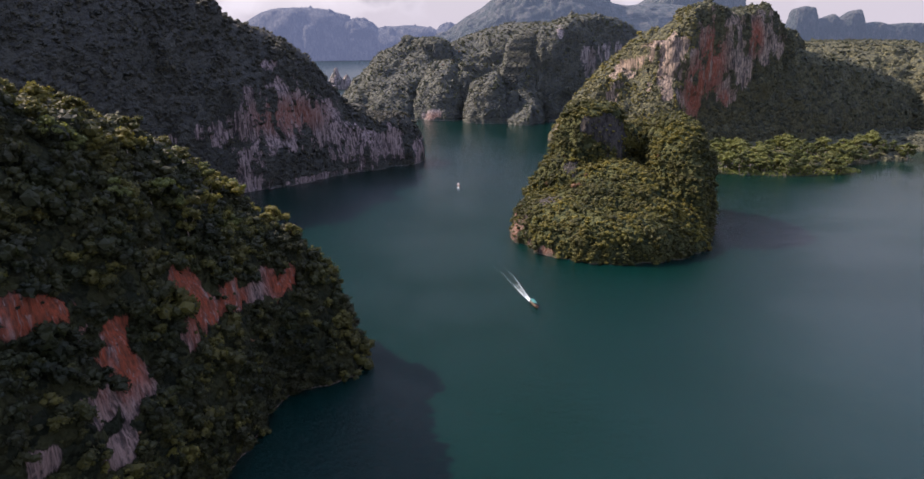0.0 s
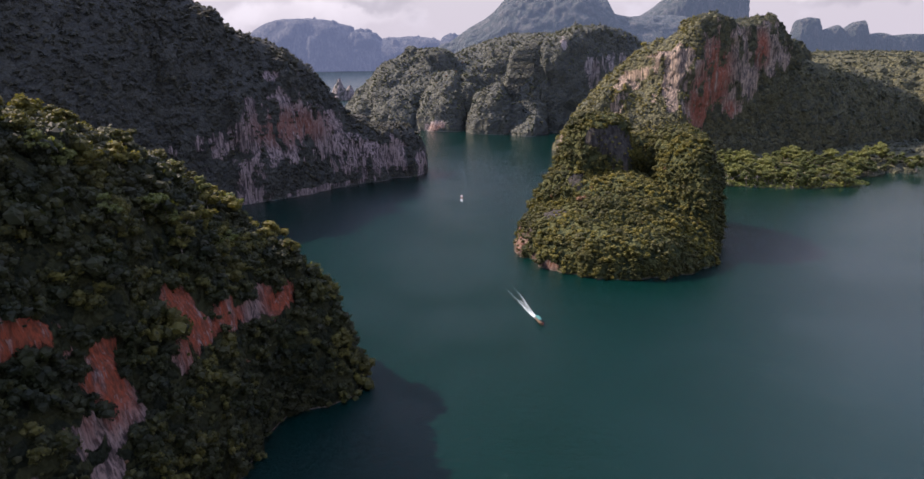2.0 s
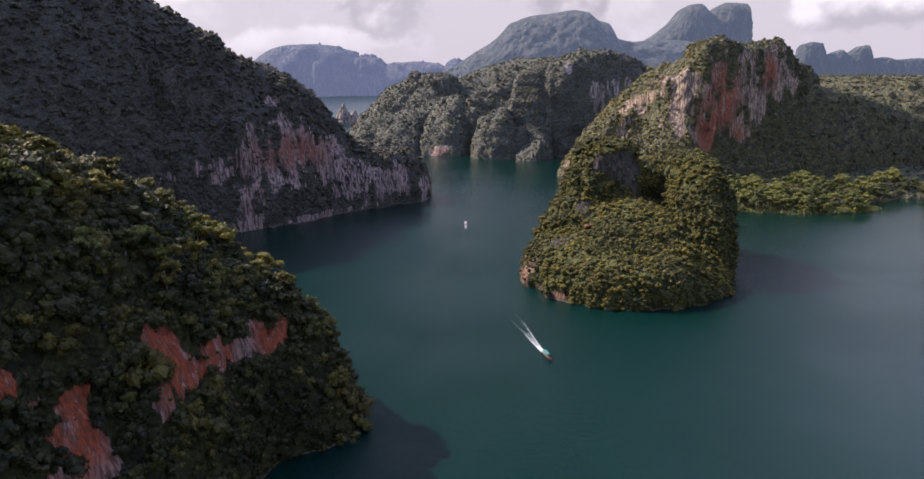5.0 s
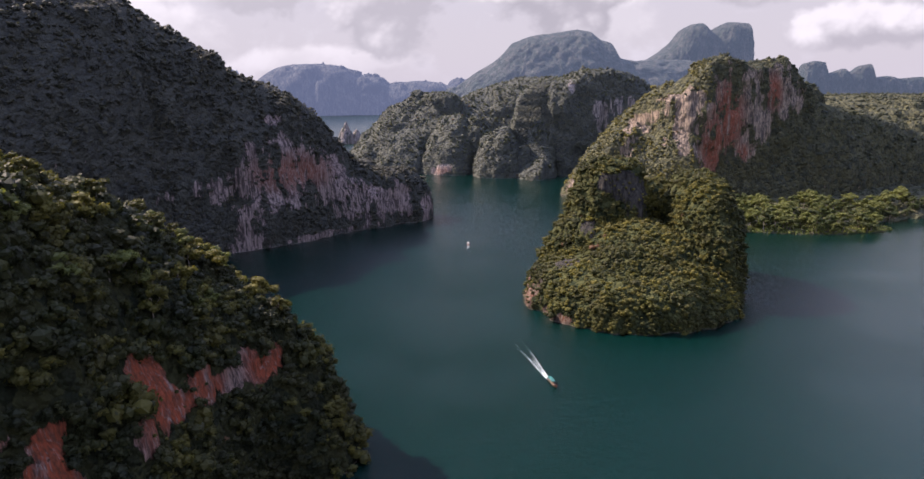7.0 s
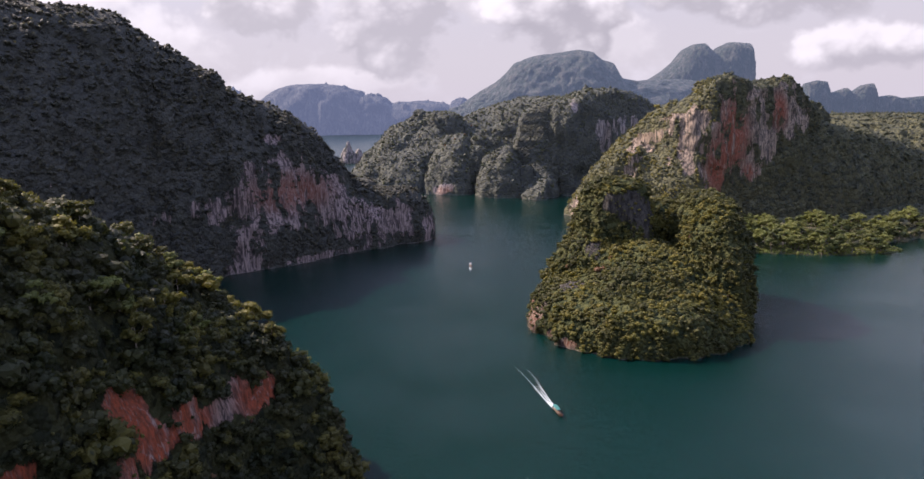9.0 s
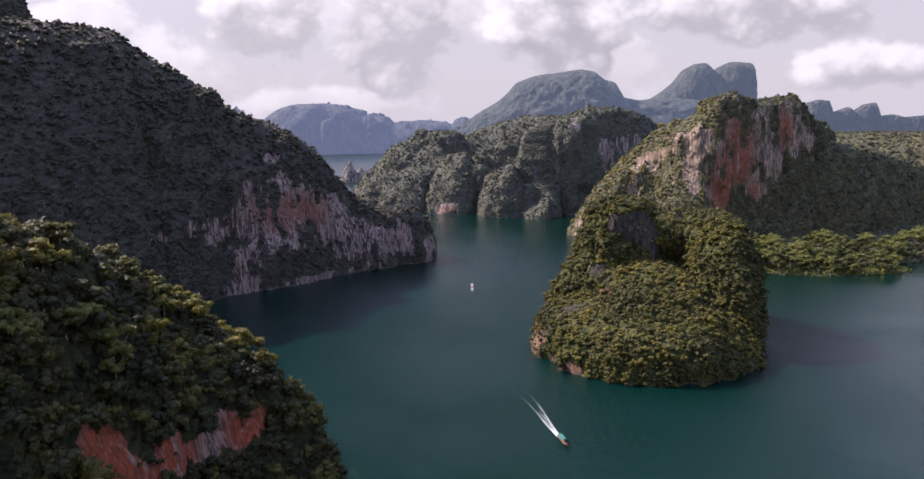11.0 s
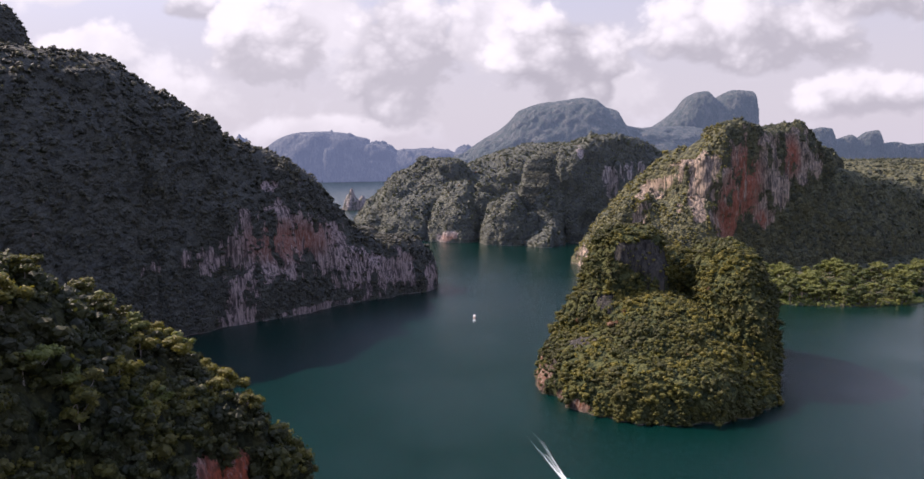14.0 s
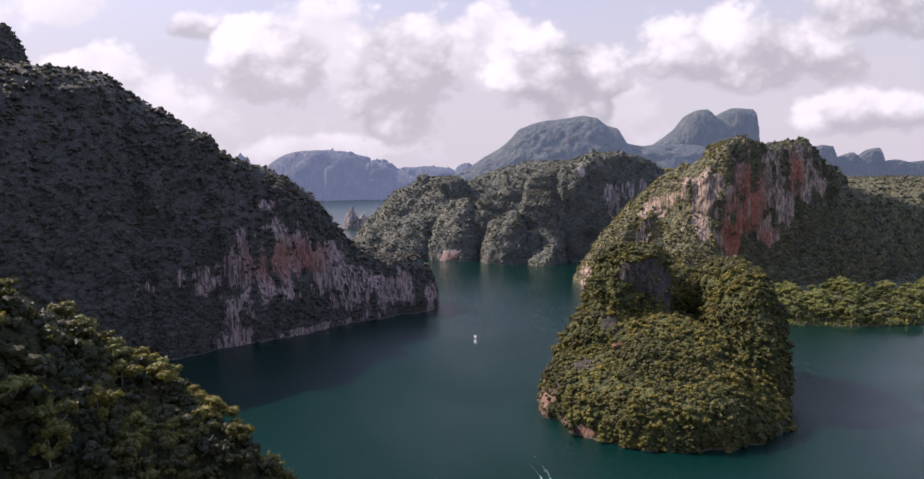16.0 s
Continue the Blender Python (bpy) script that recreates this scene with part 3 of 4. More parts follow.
# ---- hills ----
build_hill("near_hill", "steep jungle-covered limestone headland with red cliff patches", [
    Lobe(-161.5, 170, 200, 69.5, 72, 136, 1.6, 1.7, 2.2),
    Lobe(-98, 287, 56, 33, 12, 70, 1.8, 1.2, 2.2),
    Lobe(-250, 60, 170, 90, 63, 165, 2.2, 1.6, 5.0),
], cliffs=[(-86, 232, 51, 7, 9, 5), (-83, 247, 48.5, 7, 9, 4.5), (-81, 262, 45.5, 7, 9, 4.5),
           (-91, 221, 63, 7.9, 7.9, 7.9), (-90, 217, 56, 7.4, 7.4, 10.6), (-89, 209, 49, 5.3, 5.3, 7.4), (-87, 224, 52, 9.3, 9.3, 6.1), (-85, 241, 52, 7.7, 7.7, 7.9), (-82, 253, 46, 8.4, 8.4, 4.1),
           (-80, 272, 45, 10.5, 10.5, 8.1), (-75, 276, 44, 7.1, 7.1, 7.6), (-109, 163, 76, 11.6, 11.6, 5.6), (-106, 171, 73, 6.5, 6.5, 5.0), (-98, 184, 62, 7.1, 7.1, 4.1), (-97, 179, 55, 7.1, 7.1, 5.4),
           (-95, 184, 53, 4.5, 4.5, 3.5), (-102, 174, 66, 5.5, 5.5, 3.1), (-100, 163, 48, 7.8, 7.8, 5.8), (-98, 168, 47, 5.3, 5.3, 5.9), (-93, 185, 46, 6.0, 6.0, 5.4), (-95, 166, 35, 7.9, 7.9, 5.0),
           (-99, 157, 40, 4.6, 4.6, 5.2), (-104, 145, 44, 8.6, 8.6, 5.0), (-106, 149, 56, 5.6, 5.6, 3.6), (-94, 175, 43, 4.2, 4.2, 5.0)],
    stains=[(-89, 221, 63, 12.2, 12.2, 11.3), (-88, 217, 56, 11.7, 11.7, 13.8), (-85, 224, 52, 13.5, 13.5, 9.7), (-83, 241, 52, 12.0, 12.0, 11.3), (-73, 276, 44, 11.5, 11.5, 11.0), (-107, 163, 76, 16.6, 16.6, 9.6), (-104, 171, 73, 11.5, 11.5, 9.0), (-96, 184, 62, 12.1, 12.1, 8.1), (-95, 179, 55, 13.9, 13.9, 10.3)], cliffy=1.25, steep=0.04, rough=0.4, ragged=0.8)

build_hill("island", "steep round limestone islet cloaked in low jungle", towers([
    Lobe(108, 506, 71, 80, 0, 30, 4.5, 1.6, 2.2),
    Lobe(112, 524, 66, 92, 0, 51, 1.8, 1.5, 2.2),
    Lobe(161, 536, 27, 64, 0, 81, 2.8, 2.2, 2.0),
    Lobe(82, 538, 29, 44, 0, 53, 2.4, 1.8, 2.0),
], 9, 5, (0.12, 0.3), (0.0, 0.05), 0.4) + [
    Lobe(103, 548, 34, 32, 0, 91, 3.2, 2.5, 1.8, 0.84),
    Lobe(132, 572, 44, 30, 0, 72, 3.0, 2.2, 2.2),
], cliffs=[(123, 526, 60, 15, 22, 38), (104, 526, 74, 13, 18, 11), (40, 488, 9, 8, 16, 13), (36, 505, 10, 8, 18, 14), (60, 455, 2, 22, 16, 4), (78, 512, 50, 9, 9, 13), (60, 492, 28, 10, 8, 8)],
    stains=[(38, 500, 8, 9, 30, 12), (60, 455, 3, 24, 18, 6)], steep=0.22, rough=0.6, material=DARK_STONE)

build_hill("west_hill", "tall dark limestone mountain with streaked pale cliffs above the lake", towers([
    Ridge([(-560, 430, 215, 130, 150), (-450, 540, 226, 125, 150), (-352, 650, 230, 112, 150), (-316, 690, 228, 106, 140), (-290, 705, 206, 102, 130), (-264, 722, 188, 94, 120),
           (-231, 740, 160, 82, 110), (-196, 768, 145, 74, 100), (-168, 785, 124, 68, 90), (-148, 793, 98, 58, 70), (-128, 800, 68, 48, 50)], 1.9, 1.6, 3.2),
], 30, 3, (0.12, 0.28), (-0.02, 0.04), 0.2, 0.8) + [
    Lobe(-98, 823, 54, 40, 12, 57, 3.2, 2.4, 3.0),
    Lobe(-140, 915, 35, 35, 0, 58, 3.0, 2.0, 4.0),
    Lobe(-582, 900, 92, 100, 0, 334, 2.5, 1.9, 5.0),
], cliffs=[(-196, 684, 62, 26, 30, 30), (-170, 712, 66, 30, 34, 32), (-144, 736, 58, 28, 32, 30), (-124, 750, 30, 30, 30, 28), (-98, 774, 22, 30, 28, 20), (-72, 794, 26, 28, 26, 22), (-52, 812, 14, 20, 20, 20), (-198, 660, 20, 18, 22, 28),
           (-238, 637, 62, 18, 18, 8), (-252, 616, 56, 14, 14, 7), (-222, 650, 55, 10, 12, 14), (-188, 716, 114, 9, 10, 5), (-172, 738, 116, 9, 10, 5), (-137, 735, 3, 50, 58, 4)],
    stains=[(-175, 712, 66, 46, 46, 18)], steep=0.22, rough=0.5, material=BROWN_STONE, cliffy=0.92, ragged=0.85)

build_hill("east_mountain", "high limestone mountain with ochre-stained cliffs and sunlit green flank", towers([
    Lobe(264, 985, 138, 92, 0, 150, 1.30, 1.25, 3.0, 0.16),
    Ridge([(262, 935, 132, 26, 60), (274, 932, 150, 30, 60), (285, 932, 169, 32, 60), (309, 938, 177, 36, 60), (335, 945, 167, 36, 60), (354, 951, 167, 36, 60), (371, 957, 172, 36, 60),
           (386, 961, 174, 36, 60), (402, 966, 164, 34, 60), (412, 968, 145, 32, 60)], 5.0, 3.6, 2.6),
    Ridge([(296, 912, 26, 18, 30), (336, 920, 36, 20, 30), (372, 934, 58, 26, 40), (404, 950, 104, 36, 50), (428, 955, 124, 40, 60), (460, 962, 115, 38, 70), (517, 1000, 105, 36, 80), (605, 1060, 86, 34, 80), (740, 1150, 46, 32, 80)], 2.0, 1.7, 3.0),
    Ridge([(260, 876, 12, 14, 60), (265, 893, 66, 16, 75), (273, 915, 116, 16, 90), (285, 945, 160, 18, 90)], 1.7, 1.5, 2.8),
], 14, 9, (0.10, 0.24), (-0.06, 0.01), 0.3, 0.8) + [
    Lobe(309, 928, 14, 14, 0, 180, 3.0, 2.2, 2.6), Lobe(385, 948, 12, 14, 0, 178, 3.0, 2.2, 2.6), Lobe(370, 944, 8, 12, 0, 175, 3.0, 2.2, 2.6),
] + towers([
    Lobe(690, 1310, 240, 205, 0, 124, 3.0, 2.0, 5.0),
    Lobe(700, 1200, 150, 110, 0, 98, 2.6, 1.8, 5.0),
    Lobe(860, 1220, 240, 230, 0, 112, 3.0, 2.0, 7.0),
], 34, 21, (0.10, 0.24), (0.0, 0.08), 0.1) + [
    Lobe(375, 862, 132, 104, 0, 6, 4.0, 1.2, 5.0),
    Lobe(478, 830, 32, 50, 20, 10, 3.0, 1.4, 4.0),
    Lobe(560, 930, 130, 84, 14, 9, 3.4, 1.4, 5.0),
    Lobe(331, 745, 88, 38, -4, 4, 3.0, 1.5, 3.0),
], cliffs=[(302, 902, 112, 26, 28, 56), (322, 906, 100, 24, 28, 50), (288, 900, 72, 20, 24, 40), (272, 908, 110, 14, 24, 48), (350, 915, 122, 22, 28, 46), (374, 922, 130, 22, 28, 40), (397, 932, 138, 18, 28, 30), (336, 900, 62, 12, 18, 12), (358, 915, 98, 16, 22, 18),
           (134, 966, 7, 18, 30, 20), (152, 950, 24, 15, 26, 16), (178, 944, 42, 13, 24, 13), (216, 946, 96, 14, 26, 12), (234, 940, 110, 15, 26, 13), (252, 930, 124, 15, 24, 15), (258, 908, 94, 13, 22, 36), (204, 946, 80, 10, 18, 11), (196, 940, 60, 9, 16, 10), (240, 925, 70, 8, 16, 16)],
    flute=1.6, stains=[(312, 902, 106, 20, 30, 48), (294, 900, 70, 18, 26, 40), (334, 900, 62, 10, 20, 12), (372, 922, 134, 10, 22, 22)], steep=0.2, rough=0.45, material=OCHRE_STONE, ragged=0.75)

build_hill("north_range", "long range of jungle-covered limestone towers across the lake", towers([
    Lobe(-88, 1400, 150, 132, 10, 136, 1.5, 1.3, 4.0),
    Lobe(-20, 1310, 80, 80, 0, 100, 1.6, 1.4, 4.0, 0.5),
    Lobe(60, 1232, 58, 52, 0, 82, 1.7, 1.5, 3.6, 0.55),
    Ridge([(120, 1200, 30, 20, 50), (122, 1215, 70, 22, 55), (126, 1245, 112, 26, 60), (150, 1330, 150, 30, 70), (172, 1420, 164, 40, 80)], 1.7, 1.5, 4.0),
    Ridge([(0, 1430, 128, 150, 100), (30, 1455, 144, 150, 100), (100, 1465, 164, 150, 100), (160, 1440, 164, 120, 100)], 1.7, 1.5, 4.5),
], 30, 12, (0.16, 0.34), (0.0, 0.09), 0.2, 0.85) + towers([
    Ridge([(158, 1250, 154, 44, 90), (188, 1260, 169, 44, 90), (226, 1276, 172, 46, 90), (262, 1296, 166, 46, 90), (298, 1318, 150, 46, 90), (346, 1345, 128, 44, 90)], 4.0, 3.0, 4.0),
], 10, 8, (0.14, 0.26), (-0.02, 0.05), 0.1, 0.9) + [
    Lobe(-97, 1392, 19, 24, 0, 143, 3.4, 2.4, 4.0), Lobe(-50, 1392, 13, 20, 0, 140, 3.0, 2.0, 4.0), Lobe(-150, 1480, 60, 90, 0, 70, 2.2, 1.6, 5.0),
    Lobe(-178, 1360, 26, 24, 0, 14, 2.0, 1.4, 4.0), Lobe(-118, 1300, 18, 20, 0, 14, 2.4, 1.6, 4.0),
], cliffs=[(-45, 1245, 8, 22, 26, 9), (166, 1226, 150, 7, 22, 16), (246, 1240, 112, 16, 30, 16), (270, 1240, 120, 10, 30, 14), (216, 1230, 96, 12, 30, 26), (-113, 1280, 6, 17, 23, 6)],
    stains=[(-40, 1245, 5, 20, 20, 9)], steep=0.18, rough=0.7, flute=1.1, material=HAZED_STONE)

build_hill("sea_stack", "pair of slim limestone stacks standing in open water", [
    Lobe(-346, 2030, 24, 26, 0, 46, 1.9, 1.3, 2.5),
    Lobe(-344, 2030, 11, 14, 0, 60, 2.4, 1.4, 2.5),
    Lobe(-318, 2040, 15, 20, 0, 40, 1.8, 1.2, 2.5),
], cliffs=[(-335, 2030, 22, 60, 60, 60)], steep=0.6, rough=0.5, cliffy=0.45, material=HAZED_STONE)

build_hill("backdrop_dome", "broad hazy blue-green mountain dome on the skyline", towers([
    Ridge([(-70, 3650, 160, 90, 90), (-28, 3650, 188, 200, 150), (40, 3650, 235, 320, 200), (105, 3650, 268, 330, 200), (160, 3650, 310, 340, 200), (209, 3650, 366, 350, 200), (300, 3650, 398, 360, 200),
           (384, 3650, 408, 360, 200), (530, 3650, 427, 360, 200), (588, 3650, 414, 350, 200), (628, 3650, 380, 330, 200), (689, 3650, 360, 320, 200), (727, 3650, 292, 300, 200), (792, 3650, 274, 300, 200), (900, 3700, 280, 300, 200), (1050, 3800, 285, 300, 200)], 2.2, 1.7, 13.0),
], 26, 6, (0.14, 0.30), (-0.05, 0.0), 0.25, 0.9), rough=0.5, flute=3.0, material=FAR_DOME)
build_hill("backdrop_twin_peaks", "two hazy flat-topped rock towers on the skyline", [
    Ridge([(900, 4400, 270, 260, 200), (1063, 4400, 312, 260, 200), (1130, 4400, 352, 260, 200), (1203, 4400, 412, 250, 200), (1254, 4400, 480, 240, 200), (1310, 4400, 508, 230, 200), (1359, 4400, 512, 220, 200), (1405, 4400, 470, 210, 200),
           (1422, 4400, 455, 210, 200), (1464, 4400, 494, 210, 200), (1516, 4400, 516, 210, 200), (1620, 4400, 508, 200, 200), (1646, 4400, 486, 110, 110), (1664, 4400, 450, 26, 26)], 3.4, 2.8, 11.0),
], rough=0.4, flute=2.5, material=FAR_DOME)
build_hill("backdrop_range", "distant pale blue mountain range beyond the lake", towers([
    Lobe(-1010, 4700, 420, 180, 0, 322, 3.0, 2.0, 26.0),
    Lobe(-1540, 4720, 70, 150, 0, 300, 2.4, 2.0, 26.0),
    Lobe(-650, 4700, 200, 150, 0, 248, 2.6, 2.0, 26.0),
    Lobe(-350, 4700, 330, 150, 0, 205, 3.0, 2.2, 26.0),
    Lobe(-60, 4700, 130, 150, 0, 215, 2.4, 2.0, 26.0),
    Lobe(-2000, 4700, 600, 150, 0, 250, 3.0, 2.0, 30.0),
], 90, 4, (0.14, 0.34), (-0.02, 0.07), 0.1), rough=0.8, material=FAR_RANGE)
build_hill("backdrop_pinnacles", "row of hazy limestone pinnacles far behind the mountain", [
    Ridge([(1260, 3000, 140, 60, 60), (1336, 3000, 175, 60, 60), (1352, 3000, 230, 55, 60), (1392, 3000, 241, 55, 60), (1428, 3000, 234, 55, 60), (1441, 3000, 160, 55, 60), (1456, 3000, 190, 55, 60), (1510, 3000, 209, 55, 60),
           (1530, 3000, 186, 55, 60), (1582, 3000, 220, 50, 60), (1615, 3000, 226, 50, 60), (1626, 3000, 170, 50, 60), (1687, 3000, 178, 50, 60), (1735, 3000, 166, 50, 60), (1810, 3000, 172, 50, 60), (2050, 3000, 165, 50, 60)], 4.0, 3.0, 6.0),
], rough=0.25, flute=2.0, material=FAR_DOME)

# ---- forests ----
# the lowered hue puts the facing slope's shade into the canopy colour
forest("near_hill", "dense dark-green jungle canopy on the headland", "near", 6.2, 3.8, seed=2, area=(-155, 140, 0, 330), limit=0.42, hue=0.38)
forest("near_hill", "scattered bushes rooted in the red cliff", "bush", 2.2, 10.0, seed=12, area=(-130, 130, 0, 330), limit=3.0)
forest("island", "dense olive-green jungle covering the islet", "middle", 4.6, 2.9, seed=3, leaf=LEAVES_ISLET)
forest("island", "scattered bushes on the bare rock of the islet", "bush", 2.2, 6.0, seed=13, limit=3.0, leaf=LEAVES_ISLET)
forest("west_hill", "jungle in hazy shade tones clinging to the mountain ledges", "farthest", 5.6, 5.0, seed=4, area=(-700, 440, 0, 1000), hue=0.35, rare=0.0, hang=0.5, leaf=LEAVES_WEST)
forest("west_hill", "small trees rooted in the streaked cliff", "bush", 3.0, 9.0, seed=14, area=(-270, 600, 0, 860), limit=3.0, hue=0.3, leaf=LEAVES_WEST)
# the flank gets the leaf colour brightened for sunlight
forest("east_mountain", "sunlit green jungle over the mountain flank", "farthest", 4.8, 4.4, seed=5, area=(80, 850, 292, 1100), low=9.0, hang=0.4, hue=0.55, leaf=LEAVES_SUNLIT)
# cliff foot and slope get greyed leaves in low tones: painted shade and haze
forest("east_mountain", "jungle below and on top of the ochre cliff, in hazy shade tones", "farthest", 3.8, 3.7, seed=35, area=(292, 850, 430, 1100), low=9.0, hang=0.5, hue=0.35, rare=0.0, leaf=LEAVES_HAZED)
forest("east_mountain", "dense jungle on the steep slope behind the spit, in hazy shade tones", "farthest", 6.4, 9.0, seed=25, area=(430, 780, 1000, 1400), hang=0.4, hue=0.3, rare=0.0, leaf=LEAVES_HAZED)
forest("east_mountain", "small trees rooted in the ochre cliff", "bush", 3.2, 11.0, seed=15, area=(100, 850, 620, 1100), limit=3.0, low=9.0, leaf=LEAVES_HAZED)
forest("east_mountain", "fresh green shrubs along the shore of the spit", "bush", 2.8, 2.2, seed=45, area=(235, 690, 432, 738), hang=1.5, rare=0.0, leaf=LEAVES_SHORE)
forest("north_range", "distant jungle over the limestone towers", "farthest", 4.8, 5.6, seed=6, area=(-450, 1100, 450, 1700), hang=0.0, hue=0.4, leaf=LEAVES_HAZED)

# ---- single trees ----


def plain(name, colour, rough=0.6, metal=0.0, grain=0.15):
    """Paint, cloth or metal with a little wear."""
    m, n = material(name)
    spot = n.add("ShaderNodeTexCoord").outputs["Object"]
    wear = n.noise(spot, 2.5, 5.0, 0.65)
    worn = tuple(c * (1 - grain * 2.2) for c in colour[:3]) + (1.0,)
    finish(n, n.mix(n.span(wear, 0.45, 0.7), colour, worn), rough, bump(n, wear, 0.3, 0.02), metal)
    return m


def part(name, me, parent, label=""):
    ob = new(name, me)
    ob.parent = parent
    return tagged(ob, label) if label else ob


def tube(points, radii, sides=7):
    """A tapered bent tube through the points: vertices and faces, closed at the tip."""
    points = [Vector(p) for p in points]
    verts, quads = [], []
    for k, (p, r) in enumerate(zip(points, radii)):
        way = (points[min(k + 1, len(points) - 1)] - points[max(k - 1, 0)]).normalized()
        x = way.orthogonal().normalized()
        y = way.cross(x)
        verts += [p + (x * math.cos(a) + y * math.sin(a)) * r for a in (2 * math.pi * i / sides for i in range(sides))]
    for k in range(len(points) - 1):
        for i in range(sides):
            a, b = k * sides + i, k * sides + (i + 1) % sides
            quads.append((a, b, b + sides, a + sides))
    return np.array([v[:] for v in verts]), np.array(quads)


def joined(pieces):
    verts, faces, count = [], [], 0
    for v, f in pieces:
        verts.append(v)
        faces.append(f + count)
        count += len(v)
    return np.concatenate(verts), np.concatenate(faces)


def make_tree(seed, height, spread, crown_low, leaf, label, category="tree", lean=0.0, bark=None, tone=0.5):
    """A tapered trunk with limbs that carry clumps of leaves; the foot is at the origin."""
    rng = np.random.default_rng(seed)
    tree = tagged(new("tree"), label, category)
    bow = [(lean * height * (k / 4) ** 1.5 + rng.normal(0, 0.12), rng.normal(0, 0.12), height * 0.8 * k / 4 - 0.8 * (k == 0)) for k in range(5)]
    r = height * 0.022
    wood = [tube(bow, [r * 1.5, r, r * 0.8, r * 0.6, r * 0.3])]
    clumps = []
    top = Vector(bow[-1])
    limbs = 5
    for k in range(limbs):
        start = Vector(bow[2]).lerp(Vector(bow[4]), rng.uniform(0.0, 0.9))
        ang = 2 * math.pi * (k + rng.uniform(-0.3, 0.3)) / limbs
        end = Vector((top.x + math.cos(ang) * spread * rng.uniform(0.45, 0.85), top.y + math.sin(ang) * spread * rng.uniform(0.45, 0.85),
                      height * rng.uniform(crown_low, 0.95)))
        middle = start.lerp(end, 0.5) + Vector((0, 0, -0.05 * height))
        wood.append(tube([start, middle, end], [r * 0.55, r * 0.38, r * 0.12], 5))
        clumps.append((end, spread * rng.uniform(0.50, 0.68)))
        clumps.append((middle.lerp(end, 0.6) + Vector((0, 0, 0.05 * height)), spread * rng.uniform(0.42, 0.6)))
    clumps.append((top + Vector((0, 0, height * 0.06)), spread * 0.66))
    v, f = joined(wood)
    me = mesh_from("trunk", v, f)
    me.materials.append(bark or BARK)
    part("trunk", me, tree)
    leaves = []
    for k, (p, size) in enumerate(clumps):
        cv, cf = leaf_crown(seed * 31 + k, 3, 75, 0.17, 0.80)
        leaves.append(((cv - (0, 0, 0.8)) * (size, size, size * 0.92) + np.array(p[:]), cf))
    v, f = joined(leaves)
    me = mesh_from("crown", v, f, smooth=False, tone=np.clip(tone + rng.normal(0, 0.05, len(v)), 0, 0.98))
    me.materials.append(leaf)
    part("crown", me, tree)
    return tree


def faces_near(hill, test, number, seed):
    """Feet for single trees: open faces of a hill that pass the test."""
    land, rng = LAND[hill], np.random.default_rng(seed)
    good = land["open"] & (land["bare"] < 0.35) & test(land["mid"], land["normal"])
    odds = land["area"] * good
    return land["mid"][rng.choice(len(odds), number, False, odds / odds.sum())]


PALE_BARK = plain("pale_bark", rgb(0.42, 0.38, 0.33), 0.8, 0.0, 0.25)

# trees that stand out of the canopy along the headland's ridge
RIDGE = "emergent jungle tree with dense olive crown on the ridge"
# high tones paint the ridge's sunlit brightness into these crowns
kinds = [make_tree(101 + k, 8.0 + 0.6 * k, 3.8 + 0.4 * k, 0.45, LEAVES_LIGHT if k == 2 else LEAVES, RIDGE, tone=(0.62, 0.8, 0.85, 0.97)[k]) for k in range(4)]
for ob in kinds:
    ob["group"] = "trees on the headland ridge"
spots = faces_near("near_hill", lambda p, n: (p[:, 2] > 52) & (n[:, 2] > 0.45) & (p[:, 1] > 190) & (p[:, 0] > -140), 64, 5)
for k, p in enumerate(spots):
    turn = (k * 137.5) % 360
    m = pose(p[0], p[1], p[2] - 1.6, 0, 0, turn)
    if k < 4:
        kinds[k].matrix_basis = m
    else:
        ob = copy_thing(kinds[k % 4], m)
        ob.scale = [0.75 + 0.5 * ((k * 0.618) % 1)] * 3
        ob.location.z = p[2] - 1.6

# the pale-stemmed tree on the slope, and the rust-red one above it
pale = make_tree(140, 11.5, 4.4, 0.82, LEAVES_LIGHT, "leaning pale-stemmed tree with bright yellow-green crown on the slope", lean=0.35, bark=PALE_BARK, tone=0.9)
pale.matrix_basis = pose(-103.5, 233.0, 84.0, 0, 0, 10)
rusty = make_tree(141, 9.0, 4.0, 0.6, LEAVES, "tree with rust-brown leaves among green jungle", tone=0.5)
for child in rusty.children:
    if child.name.startswith("crown"):
        child.data.attributes["tone"].data.foreach_set("value", np.ones(len(child.data.vertices), np.float32))
rusty.matrix_basis = pose(-123, 268, 84.5, 0, 0, 0)

# low wooded spit at the mountain's foot
SPIT = "sunlit light-green tree on the low shore spit"
kinds = [make_tree(201 + k, 13.0 + 2.0 * k, 6.0 + 0.5 * k, 0.30, LEAVES_LIGHT, SPIT, tone=(0.15, 0.7, 0.4, 0.95)[k]) for k in range(4)]
for ob in kinds:
    ob["group"] = "trees on the spit"
spots = faces_near("east_mountain", lambda p, n: (p[:, 2] > 0.4) & (p[:, 2] < 11) & (p[:, 1] < 850) & (p[:, 0] > 235) & (p[:, 0] < 500) & (n[:, 2] > 0.2), 200, 6)
